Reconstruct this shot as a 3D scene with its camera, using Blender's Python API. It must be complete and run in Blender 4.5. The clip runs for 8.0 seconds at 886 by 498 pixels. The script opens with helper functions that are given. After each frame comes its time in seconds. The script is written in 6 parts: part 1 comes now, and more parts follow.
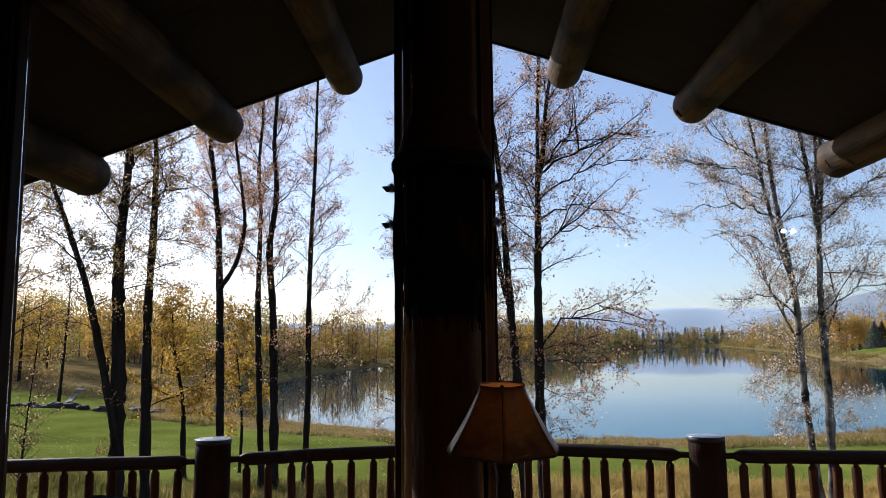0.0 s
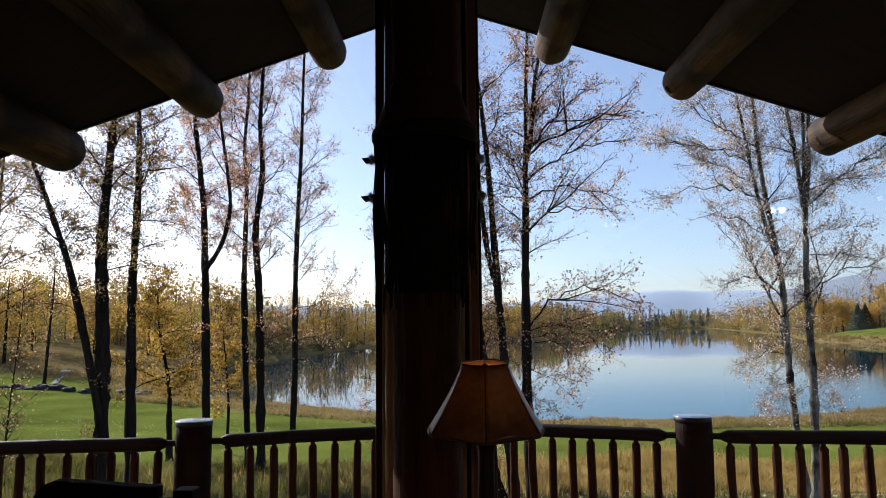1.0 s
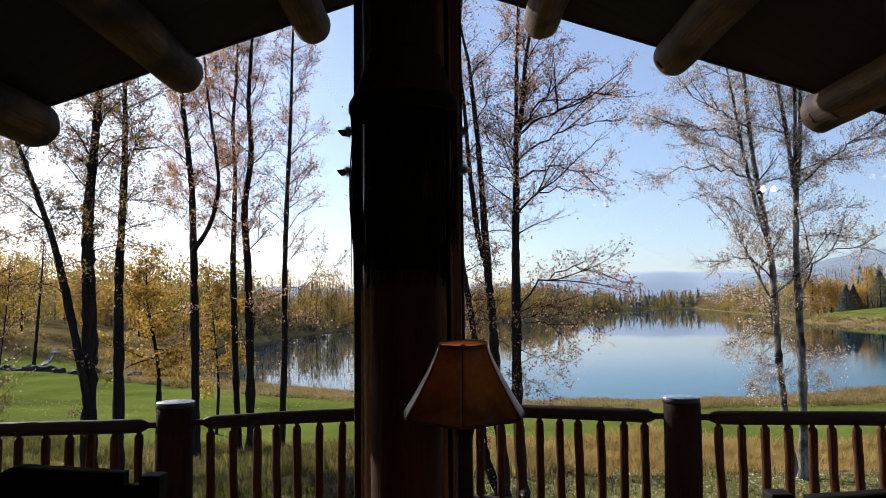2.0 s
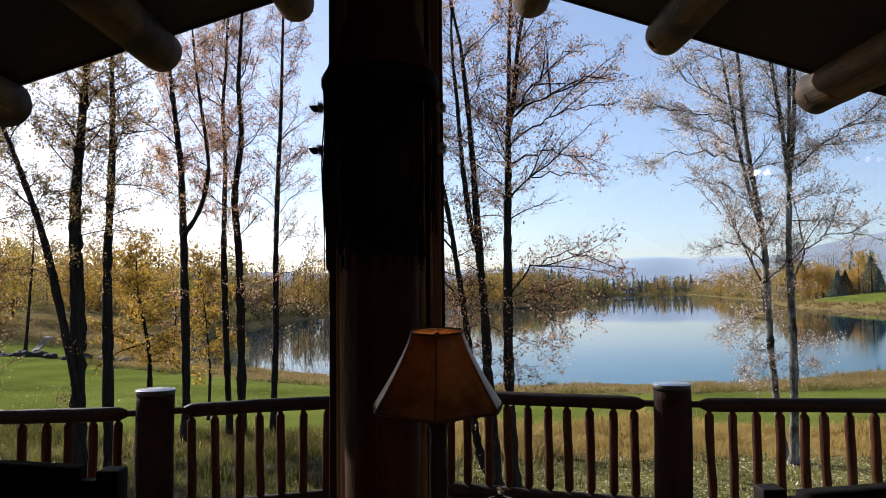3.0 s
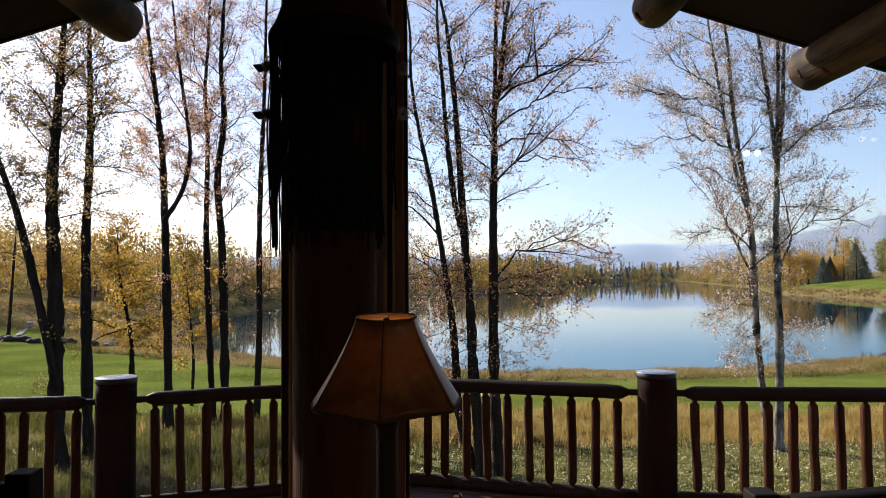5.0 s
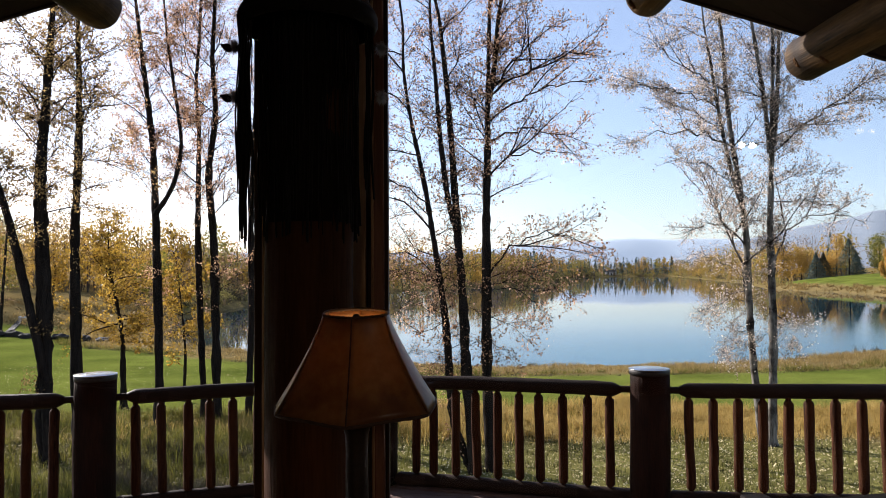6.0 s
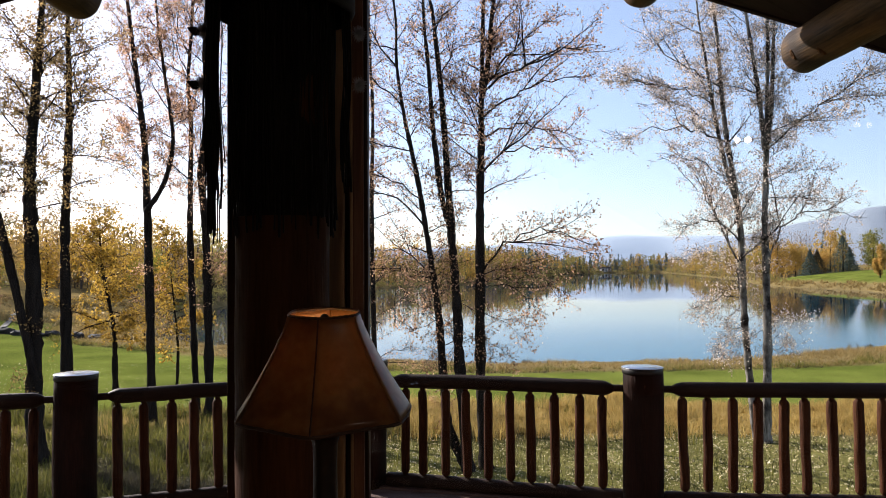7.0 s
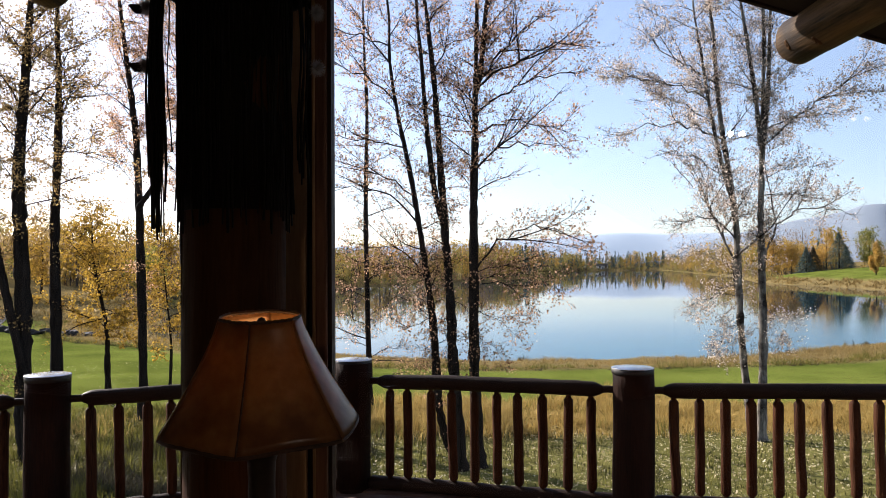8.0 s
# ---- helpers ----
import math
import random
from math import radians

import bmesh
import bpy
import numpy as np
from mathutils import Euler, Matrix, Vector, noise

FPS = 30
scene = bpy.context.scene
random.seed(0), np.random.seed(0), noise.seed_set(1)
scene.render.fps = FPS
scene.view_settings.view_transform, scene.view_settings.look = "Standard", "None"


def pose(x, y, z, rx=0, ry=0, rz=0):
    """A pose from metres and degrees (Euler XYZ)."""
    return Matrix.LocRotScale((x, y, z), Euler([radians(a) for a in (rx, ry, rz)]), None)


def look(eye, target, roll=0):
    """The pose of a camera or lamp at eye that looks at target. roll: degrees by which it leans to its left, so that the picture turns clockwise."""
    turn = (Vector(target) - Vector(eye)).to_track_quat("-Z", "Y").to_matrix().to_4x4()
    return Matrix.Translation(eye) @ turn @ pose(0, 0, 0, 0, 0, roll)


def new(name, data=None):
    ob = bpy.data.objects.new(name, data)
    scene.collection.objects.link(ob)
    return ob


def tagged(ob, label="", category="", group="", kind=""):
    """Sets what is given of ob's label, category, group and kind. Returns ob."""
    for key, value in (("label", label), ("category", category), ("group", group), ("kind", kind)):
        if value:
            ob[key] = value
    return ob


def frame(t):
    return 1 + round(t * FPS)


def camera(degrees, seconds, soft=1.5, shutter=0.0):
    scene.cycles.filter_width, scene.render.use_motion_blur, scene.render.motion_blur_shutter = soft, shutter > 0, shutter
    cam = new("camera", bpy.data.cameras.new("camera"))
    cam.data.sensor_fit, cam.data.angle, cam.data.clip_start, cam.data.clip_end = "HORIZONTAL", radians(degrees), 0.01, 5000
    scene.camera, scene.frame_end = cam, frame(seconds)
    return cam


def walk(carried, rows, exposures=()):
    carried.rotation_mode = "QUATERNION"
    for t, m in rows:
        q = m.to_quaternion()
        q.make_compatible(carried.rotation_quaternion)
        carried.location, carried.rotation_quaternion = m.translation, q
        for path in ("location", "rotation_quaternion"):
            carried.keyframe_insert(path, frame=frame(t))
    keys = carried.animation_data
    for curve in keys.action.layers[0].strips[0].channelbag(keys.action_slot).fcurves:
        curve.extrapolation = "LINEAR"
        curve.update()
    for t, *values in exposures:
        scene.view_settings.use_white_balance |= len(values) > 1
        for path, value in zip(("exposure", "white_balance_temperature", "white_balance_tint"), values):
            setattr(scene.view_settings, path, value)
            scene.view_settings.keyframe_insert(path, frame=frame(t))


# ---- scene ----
cam = camera(60.9, 8.0, soft=0.8)

PATH = [
    (0, (0.223, -0.554, 1.713), (0.16, 1.43, 1.96), -0.6),
    (0.5, (0.232, -0.502, 1.705), (0.185, 1.484, 1.93), -0.6),
    (1, (0.24, -0.453, 1.698), (0.208, 1.537, 1.898), -0.6),
    (1.5, (0.256, -0.405, 1.693), (0.236, 1.587, 1.867), -0.6),
    (3, (0.327, -0.229, 1.692), (0.333, 1.768, 1.803), -0.6),
    (3.5, (0.351, -0.167, 1.688), (0.365, 1.831, 1.787), -0.6),
    (4, (0.37, -0.11, 1.685), (0.392, 1.888, 1.773), -0.6),
    (4.5, (0.388, -0.055, 1.682), (0.417, 1.943, 1.762), -0.5),
    (6, (0.448, 0.122, 1.674), (0.499, 2.12, 1.734), -0.4),
    (6.5, (0.467, 0.177, 1.673), (0.524, 2.175, 1.728), -0.4),
    (7, (0.487, 0.224, 1.674), (0.551, 2.222, 1.725), -0.4),
    (7.5, (0.524, 0.299, 1.674), (0.593, 2.297, 1.721), -0.4),
    (8, (0.567, 0.363, 1.675), (0.639, 2.361, 1.719), -0.4),
]
walk(cam, [(t, look(eye, target, roll)) for t, eye, target, roll in PATH],
     [(0.0, 0.88, 5920, 17), (1.5, 0.92, 5950, 17), (3.5, 0.97, 6080, 18), (4.5, 1.06, 6170, 18), (6.5, 1.24, 6280, 19), (8.0, 1.31, 6330, 19)])

# ---- world, sun, exposure ----
SUN_AZ, SUN_EL = radians(-47), radians(25.5)
world = bpy.data.worlds.new("sky")
scene.world = world
world.use_nodes = True
wn = world.node_tree.nodes
wl = world.node_tree.links
sky = wn.new("ShaderNodeTexSky")
sky.sky_type = "NISHITA"
sky.sun_disc = False
sky.sun_elevation, sky.sun_rotation = SUN_EL, SUN_AZ
sky.altitude, sky.air_density, sky.dust_density, sky.ozone_density = 900, 0.95, 2.0, 1.4
haze = wn.new("ShaderNodeMix")
haze.data_type = "RGBA"
haze.inputs[0].default_value = 0.24
haze.inputs[7].default_value = (3.1, 3.5, 4.1, 1)
wl.new(sky.outputs[0], haze.inputs[6])
wl.new(haze.outputs[2], wn["Background"].inputs[0])
wn["Background"].inputs[1].default_value = 0.10

sun = new("sun", bpy.data.lights.new("sun", "SUN"))
sun.data.energy, sun.data.angle, sun.data.color = 5.0, radians(0.5), (1.0, 0.93, 0.82)
SUN_WAY = Vector((math.sin(SUN_AZ) * math.cos(SUN_EL), math.cos(SUN_AZ) * math.cos(SUN_EL), math.sin(SUN_EL)))
sun.matrix_world = look(SUN_WAY * 60, (0, 0, 0))


# ---- materials ----
def material(name, low, high, scale=4.0, rough=0.7, bump=0.3, fine=40.0, stretch=(1, 1, 1), metal=0.0, stain=None, stain_scale=1.0,
             translucent=0.0, island=0.0, coords="Object", bump_distance=0.01, specular=0.5):
    """Two scales of noise between two base colours, stains, fine relief, and, for leaves, light passing through."""
    m = bpy.data.materials.new(name)
    m.use_nodes = True
    n, l = m.node_tree.nodes, m.node_tree.links
    out, bsdf = n["Material Output"], n["Principled BSDF"]
    tc, mp = n.new("ShaderNodeTexCoord"), n.new("ShaderNodeMapping")
    mp.inputs["Scale"].default_value = stretch
    l.new(tc.outputs[coords], mp.inputs["Vector"])
    big, small = n.new("ShaderNodeTexNoise"), n.new("ShaderNodeTexNoise")
    big.inputs["Scale"].default_value, big.inputs["Detail"].default_value = scale, 5
    small.inputs["Scale"].default_value, small.inputs["Detail"].default_value = fine, 4
    for t in (big, small):
        l.new(mp.outputs[0], t.inputs["Vector"])
    add = n.new("ShaderNodeMath")
    add.operation = "MULTIPLY_ADD"
    add.inputs[1].default_value = 0.45
    l.new(small.outputs["Fac"], add.inputs[0])
    half = n.new("ShaderNodeMath")
    half.operation = "MULTIPLY"
    half.inputs[1].default_value = 0.55
    l.new(big.outputs["Fac"], half.inputs[0])
    l.new(half.outputs[0], add.inputs[2])
    value = add.outputs[0]
    if island:
        geo, mix = n.new("ShaderNodeNewGeometry"), n.new("ShaderNodeMix")
        mix.inputs[0].default_value = island
        l.new(value, mix.inputs[2])
        l.new(geo.outputs["Random Per Island"], mix.inputs[3])
        value = mix.outputs[0]
    ramp = n.new("ShaderNodeValToRGB")
    ramp.color_ramp.elements[0].position, ramp.color_ramp.elements[1].position = (0.33, 0.68) if not island else (0.1, 0.9)
    ramp.color_ramp.elements[0].color, ramp.color_ramp.elements[1].color = (*low, 1), (*high, 1)
    l.new(value, ramp.inputs[0])
    colour = ramp.outputs[0]
    if stain:
        blot, sr, sm = n.new("ShaderNodeTexNoise"), n.new("ShaderNodeValToRGB"), n.new("ShaderNodeMix")
        blot.inputs["Scale"].default_value, blot.inputs["Detail"].default_value = stain_scale, 6
        l.new(tc.outputs[coords], blot.inputs["Vector"])
        sr.color_ramp.elements[0].position, sr.color_ramp.elements[1].position = 0.48, 0.62
        l.new(blot.outputs["Fac"], sr.inputs[0])
        sm.data_type = "RGBA"
        l.new(sr.outputs[0], sm.inputs[0])
        l.new(colour, sm.inputs[6])
        sm.inputs[7].default_value = (*stain, 1)
        colour = sm.outputs[2]
    l.new(colour, bsdf.inputs["Base Color"])
    bsdf.inputs["Roughness"].default_value, bsdf.inputs["Metallic"].default_value = rough, metal
    bsdf.inputs["Specular IOR Level"].default_value = specular
    if bump:
        b = n.new("ShaderNodeBump")
        b.inputs["Strength"].default_value, b.inputs["Distance"].default_value = bump, bump_distance
        l.new(add.outputs[0], b.inputs["Height"])
        l.new(b.outputs[0], bsdf.inputs["Normal"])
    if translucent:
        tr, ms = n.new("ShaderNodeBsdfTranslucent"), n.new("ShaderNodeMixShader")
        l.new(colour, tr.inputs[0])
        ms.inputs[0].default_value = translucent
        l.new(bsdf.outputs[0], ms.inputs[1])
        l.new(tr.outputs[0], ms.inputs[2])
        l.new(ms.outputs[0], out.inputs[0])
    return m


def glowing(name, colour, strength):
    m = bpy.data.materials.new(name)
    m.use_nodes = True
    b = m.node_tree.nodes["Principled BSDF"]
    b.inputs["Base Color"].default_value = (*colour, 1)
    b.inputs["Emission Color"].default_value = (*colour, 1)
    b.inputs["Emission Strength"].default_value = strength
    return m


def clear_pane(name, gloss=0.9):
    m = bpy.data.materials.new(name)
    m.use_nodes = True
    n, l = m.node_tree.nodes, m.node_tree.links
    n.remove(n["Principled BSDF"])
    clear, shiny, mix, fr, k = (n.new("ShaderNode" + s) for s in ("BsdfTransparent", "BsdfGlossy", "MixShader", "Fresnel", "Math"))
    clear.inputs[0].default_value = (0.97, 0.985, 0.98, 1)
    shiny.inputs["Roughness"].default_value = 0.0
    fr.inputs["IOR"].default_value = 1.45
    k.operation = "MULTIPLY"
    k.inputs[1].default_value = gloss
    l.new(fr.outputs[0], k.inputs[0])
    l.new(k.outputs[0], mix.inputs[0])
    l.new(clear.outputs[0], mix.inputs[1])
    l.new(shiny.outputs[0], mix.inputs[2])
    l.new(mix.outputs[0], n["Material Output"].inputs[0])
    return m


LOG = material("peeled log", (0.006, 0.004, 0.0025), (0.118, 0.064, 0.023), scale=1.5, fine=11, stretch=(7, 0.5, 7), rough=0.68, bump=0.9, specular=0.12,
               stain=(0.016, 0.009, 0.005), stain_scale=2.2)
KNOT = material("log knot", (0.03, 0.015, 0.007), (0.10, 0.05, 0.02), scale=20, fine=90, rough=0.8, bump=0.5, specular=0.06)
LOG_UP = material("stained upright log", (0.008, 0.0032, 0.002), (0.030, 0.0105, 0.0055), scale=1.6, fine=18, stretch=(7, 7, 0.6), rough=0.75, bump=0.9, specular=0.05,
                  stain=(0.010, 0.005, 0.003), stain_scale=3)
BALUSTER = material("red-stained peeled pole", (0.016, 0.006, 0.003), (0.095, 0.036, 0.016), scale=2.5, fine=20, stretch=(7, 7, 0.6), rough=0.7, bump=0.8, specular=0.06)
LOG_COLUMN = material("varnished column log", (0.026, 0.011, 0.005), (0.065, 0.028, 0.012), scale=1.6, fine=18, stretch=(7, 7, 0.6), rough=0.7, specular=0.05, bump=0.4)
RAIL = material("weathered rail log", (0.010, 0.006, 0.004), (0.032, 0.016, 0.010), scale=2, fine=22, stretch=(0.7, 5, 5), rough=0.6, bump=0.7, specular=0.13)
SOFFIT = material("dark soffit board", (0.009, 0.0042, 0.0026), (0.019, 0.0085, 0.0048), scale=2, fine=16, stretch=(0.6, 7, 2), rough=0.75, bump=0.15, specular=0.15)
TRIM = material("varnished trim", (0.20, 0.125, 0.065), (0.34, 0.225, 0.125), scale=2, fine=24, stretch=(8, 8, 0.5), rough=0.45, bump=0.12, specular=0.15)
TRIM_RED = material("red-brown varnished trim", (0.11, 0.055, 0.035), (0.19, 0.10, 0.062), scale=2, fine=24, stretch=(8, 8, 0.5), rough=0.45, bump=0.12, specular=0.15)
TRIM_DARK = material("dark window frame", (0.020, 0.011, 0.007), (0.042, 0.023, 0.014), scale=3, fine=30, stretch=(6, 6, 0.5), rough=0.6, bump=0.1, specular=0.08)
WALL = material("log wall", (0.07, 0.038, 0.02), (0.13, 0.075, 0.04), scale=1.2, fine=14, stretch=(0.6, 0.6, 6), rough=0.6, bump=0.3)
FLOORING = material("oak floor", (0.06, 0.03, 0.015), (0.12, 0.065, 0.033), scale=2, fine=20, stretch=(1, 7, 1), rough=0.4, bump=0.1)
DECKING = material("red deck board", (0.055, 0.024, 0.018), (0.11, 0.055, 0.042), scale=2, fine=26, stretch=(0.8, 8, 2), rough=0.65, bump=0.3,
                   stain=(0.10, 0.06, 0.05), stain_scale=2)
CAP = material("zinc post cap", (0.42, 0.44, 0.47), (0.58, 0.60, 0.63), scale=6, fine=50, rough=0.22, bump=0.05, metal=0.9, stain=(0.42, 0.43, 0.44), stain_scale=8)
BROWN_LEATHER = material("brown leather", (0.022, 0.010, 0.005), (0.06, 0.028, 0.014), scale=9, fine=80, rough=0.7, bump=0.4, specular=0.1, bump_distance=0.003)
LEATHER = material("black leather", (0.003, 0.0024, 0.002), (0.008, 0.006, 0.005), scale=9, fine=90, rough=0.75, specular=0.2, bump=0.4, bump_distance=0.003)
FLUFF = material("grey down", (0.25, 0.25, 0.26), (0.5, 0.5, 0.52), scale=20, fine=160, rough=0.9, bump=0.5, translucent=0.3)
BLACK_WOOD = material("black stained wood", (0.003, 0.0022, 0.0018), (0.008, 0.0055, 0.0042), scale=3, fine=30, stretch=(5, 5, 1), rough=0.7, bump=0.15, specular=0.1)
BLACK_CLOTH = material("black upholstery", (0.0025, 0.0022, 0.0022), (0.006, 0.0055, 0.005), scale=8, fine=160, rough=0.95, specular=0.05, bump=0.4, bump_distance=0.003)
IRON = material("dark iron", (0.008, 0.006, 0.005), (0.022, 0.017, 0.014), scale=8, fine=70, rough=0.55, bump=0.2, metal=0.3)
PARCHMENT = material("rawhide parchment", (0.20, 0.095, 0.032), (0.38, 0.20, 0.075), scale=9, fine=60, rough=0.30, bump=0.2, bump_distance=0.003,
                     translucent=0.28, stain=(0.15, 0.066, 0.022), stain_scale=7)
LACE = material("dark leather lace", (0.03, 0.016, 0.009), (0.07, 0.035, 0.02), scale=10, fine=60, rough=0.7, bump=0.3)
GLASS = clear_pane("window glass", 1.0)
CLEAR = bpy.data.materials.new("clear glass")
CLEAR.use_nodes = True
_b = CLEAR.node_tree.nodes["Principled BSDF"]
_b.inputs["Transmission Weight"].default_value, _b.inputs["Roughness"].default_value, _b.inputs["IOR"].default_value = 1.0, 0.02, 1.45
BULB = glowing("lit bulb", (1.0, 0.88, 0.72), 230)
DIM_BULB = glowing("dim lit bulb", (1.0, 0.60, 0.50), 0.9)
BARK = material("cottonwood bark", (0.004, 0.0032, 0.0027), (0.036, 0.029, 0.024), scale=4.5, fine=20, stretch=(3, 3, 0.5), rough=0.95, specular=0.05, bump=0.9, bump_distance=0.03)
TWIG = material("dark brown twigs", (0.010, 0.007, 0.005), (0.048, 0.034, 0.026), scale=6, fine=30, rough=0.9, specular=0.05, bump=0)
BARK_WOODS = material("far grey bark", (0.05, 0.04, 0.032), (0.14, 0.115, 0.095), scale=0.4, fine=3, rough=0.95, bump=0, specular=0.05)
BARK_PALE = material("pale aspen bark", (0.020, 0.017, 0.014), (0.30, 0.275, 0.24), scale=2.0, fine=9, stretch=(3, 3, 0.7), rough=0.9, specular=0.1, bump=0.7, bump_distance=0.03,
                     stain=(0.022, 0.018, 0.015), stain_scale=2.5)
LEAF_RUST = material("russet leaves", (0.20, 0.100, 0.052), (0.74, 0.46, 0.28), scale=0.8, fine=20, rough=0.5, bump=0, translucent=0.68, island=0.8, specular=0.2)
LEAF_BROWN = material("brown and olive leaves", (0.11, 0.068, 0.024), (0.50, 0.34, 0.14), scale=0.5, fine=20, rough=0.5, bump=0, translucent=0.62, island=0.7, specular=0.2)
LEAF_PALE = material("pale tan leaves", (0.29, 0.22, 0.165), (0.82, 0.69, 0.57), scale=0.8, fine=20, rough=0.55, bump=0, translucent=0.62, island=0.8, specular=0.2)
LEAF_GOLD = material("golden leaves", (0.16, 0.095, 0.016), (0.58, 0.365, 0.055), scale=0.7, fine=20, rough=0.5, bump=0, translucent=0.55, island=0.75, specular=0.2)
LEAF_GREEN = material("green gold leaves", (0.07, 0.085, 0.02), (0.34, 0.30, 0.05), scale=0.7, fine=20, rough=0.5, bump=0, translucent=0.5, island=0.7, specular=0.2)
WOODS_GOLD = material("far golden foliage", (0.15, 0.095, 0.022), (0.52, 0.345, 0.062), scale=0.09, fine=1.2, rough=0.8, bump=0, translucent=0.42, island=0.35)
WOODS_ORANGE = material("far orange foliage", (0.28, 0.168, 0.04), (0.64, 0.41, 0.09), scale=0.09, fine=1.2, rough=0.8, bump=0, translucent=0.42, island=0.35)
WOODS_GREEN = material("far green foliage", (0.14, 0.13, 0.035), (0.42, 0.33, 0.085), scale=0.09, fine=1.2, rough=0.8, bump=0, translucent=0.3, island=0.4)
WOODS_BARE = material("far bare twigs", (0.19, 0.13, 0.085), (0.40, 0.27, 0.16), scale=0.2, fine=1.5, rough=0.9, bump=0, translucent=0.2, island=0.5)
WOODS_DARK = material("dark bushes", (0.030, 0.028, 0.014), (0.12, 0.095, 0.045), scale=0.2, fine=1.5, rough=0.9, bump=0, translucent=0.2, island=0.5)
# colour of the shore weeds and of blades that stand in for shade
GRASS_WEED_SHADE = material("dark weeds", (0.03, 0.028, 0.018), (0.11, 0.09, 0.05), scale=0.4, fine=3, rough=0.9, bump=0, translucent=0.25, island=0.5, specular=0.10)
NEEDLES = material("spruce needles", (0.030, 0.055, 0.045), (0.09, 0.135, 0.105), scale=0.5, fine=4, rough=0.7, bump=0, translucent=0.12, island=0.5)
GRASS_DRY = material("dry tall grass", (0.23, 0.145, 0.036), (0.62, 0.45, 0.150), scale=0.35, fine=3, rough=0.7, bump=0, translucent=0.45, island=0.5, specular=0.10)
GRASS_TAN = material("tan shore grass", (0.15, 0.10, 0.036), (0.44, 0.315, 0.12), scale=0.35, fine=3, rough=0.7, bump=0, translucent=0.4, island=0.5, specular=0.10)
GRASS_GREEN = material("green tall grass", (0.040, 0.046, 0.008), (0.26, 0.235, 0.050), scale=0.35, fine=3, rough=0.7, bump=0, translucent=0.45, island=0.5, specular=0.10)
# short grass colour is darkened for the tree shade below the deck
GRASS_SHORT_SHADED = material("short mown grass", (0.018, 0.020, 0.006), (0.085, 0.080, 0.024), scale=0.5, fine=4, rough=0.8, bump=0, translucent=0.25, island=0.5, specular=0.10)
LITTER = material("fallen leaves", (0.40, 0.30, 0.14), (0.85, 0.74, 0.48), scale=1, fine=10, rough=0.5, bump=0, translucent=0.25, island=0.8)
STONE = material("lichened boulder", (0.009, 0.008, 0.007), (0.034, 0.029, 0.024), scale=2, fine=12, rough=0.9, bump=0.8, bump_distance=0.03)
# aerial haze is mixed into the base colours of both ridges
RIDGE_FAR_HAZED = material("distant ridge", (0.36, 0.43, 0.51), (0.42, 0.49, 0.56), scale=0.003, fine=0.02, rough=1, bump=0, specular=0)
RIDGE_NEAR_HAZED = material("wooded mountain", (0.19, 0.225, 0.27), (0.24, 0.275, 0.315), scale=0.004, fine=0.03, rough=1, bump=0, specular=0)
OLD_PLANK = material("weathered planks", (0.035, 0.032, 0.028), (0.07, 0.065, 0.058), scale=1.0, fine=12, rough=0.85, bump=0.2)
SIDING = material("grey cabin siding", (0.45, 0.44, 0.41), (0.62, 0.60, 0.56), scale=0.6, fine=6, rough=0.8, bump=0.1)

# lake water
WATER = bpy.data.materials.new("lake water")
WATER.use_nodes = True
_n, _l = WATER.node_tree.nodes, WATER.node_tree.links
_b = _n["Principled BSDF"]
_b.inputs["IOR"].default_value = 1.33
_b.inputs["Specular IOR Level"].default_value = 0.25
_tc, _mp, _wv, _bp = (_n.new("ShaderNode" + s) for s in ("TexCoord", "Mapping", "TexNoise", "Bump"))
_mp.inputs["Scale"].default_value = (0.8, 1.5, 1)
_wv.inputs["Scale"].default_value, _wv.inputs["Detail"].default_value = 0.7, 4
_bp.inputs["Strength"].default_value, _bp.inputs["Distance"].default_value = 0.045, 0.05
_l.new(_tc.outputs["Object"], _mp.inputs[0])
_l.new(_mp.outputs[0], _wv.inputs["Vector"])
_l.new(_wv.outputs["Fac"], _bp.inputs["Height"])
_l.new(_bp.outputs[0], _b.inputs["Normal"])
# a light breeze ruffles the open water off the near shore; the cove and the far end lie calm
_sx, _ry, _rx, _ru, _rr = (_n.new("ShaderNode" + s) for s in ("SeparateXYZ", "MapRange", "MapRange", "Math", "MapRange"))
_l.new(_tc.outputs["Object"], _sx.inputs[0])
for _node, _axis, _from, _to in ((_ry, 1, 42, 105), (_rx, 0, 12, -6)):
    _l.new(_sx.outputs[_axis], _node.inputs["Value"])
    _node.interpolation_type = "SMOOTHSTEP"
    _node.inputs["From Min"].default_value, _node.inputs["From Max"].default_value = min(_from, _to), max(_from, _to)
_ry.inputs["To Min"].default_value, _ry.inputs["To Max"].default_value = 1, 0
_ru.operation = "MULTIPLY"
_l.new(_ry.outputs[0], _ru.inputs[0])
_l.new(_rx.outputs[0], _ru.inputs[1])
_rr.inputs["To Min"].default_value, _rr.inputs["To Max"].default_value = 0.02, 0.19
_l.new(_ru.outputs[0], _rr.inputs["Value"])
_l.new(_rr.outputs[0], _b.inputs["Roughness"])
# dark tree reflections put into the cove's colour; teal off the open shore
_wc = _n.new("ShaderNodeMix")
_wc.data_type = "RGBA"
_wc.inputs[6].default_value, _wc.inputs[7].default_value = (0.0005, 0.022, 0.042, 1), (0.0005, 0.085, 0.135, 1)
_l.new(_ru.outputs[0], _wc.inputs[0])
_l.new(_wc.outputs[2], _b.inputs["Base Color"])

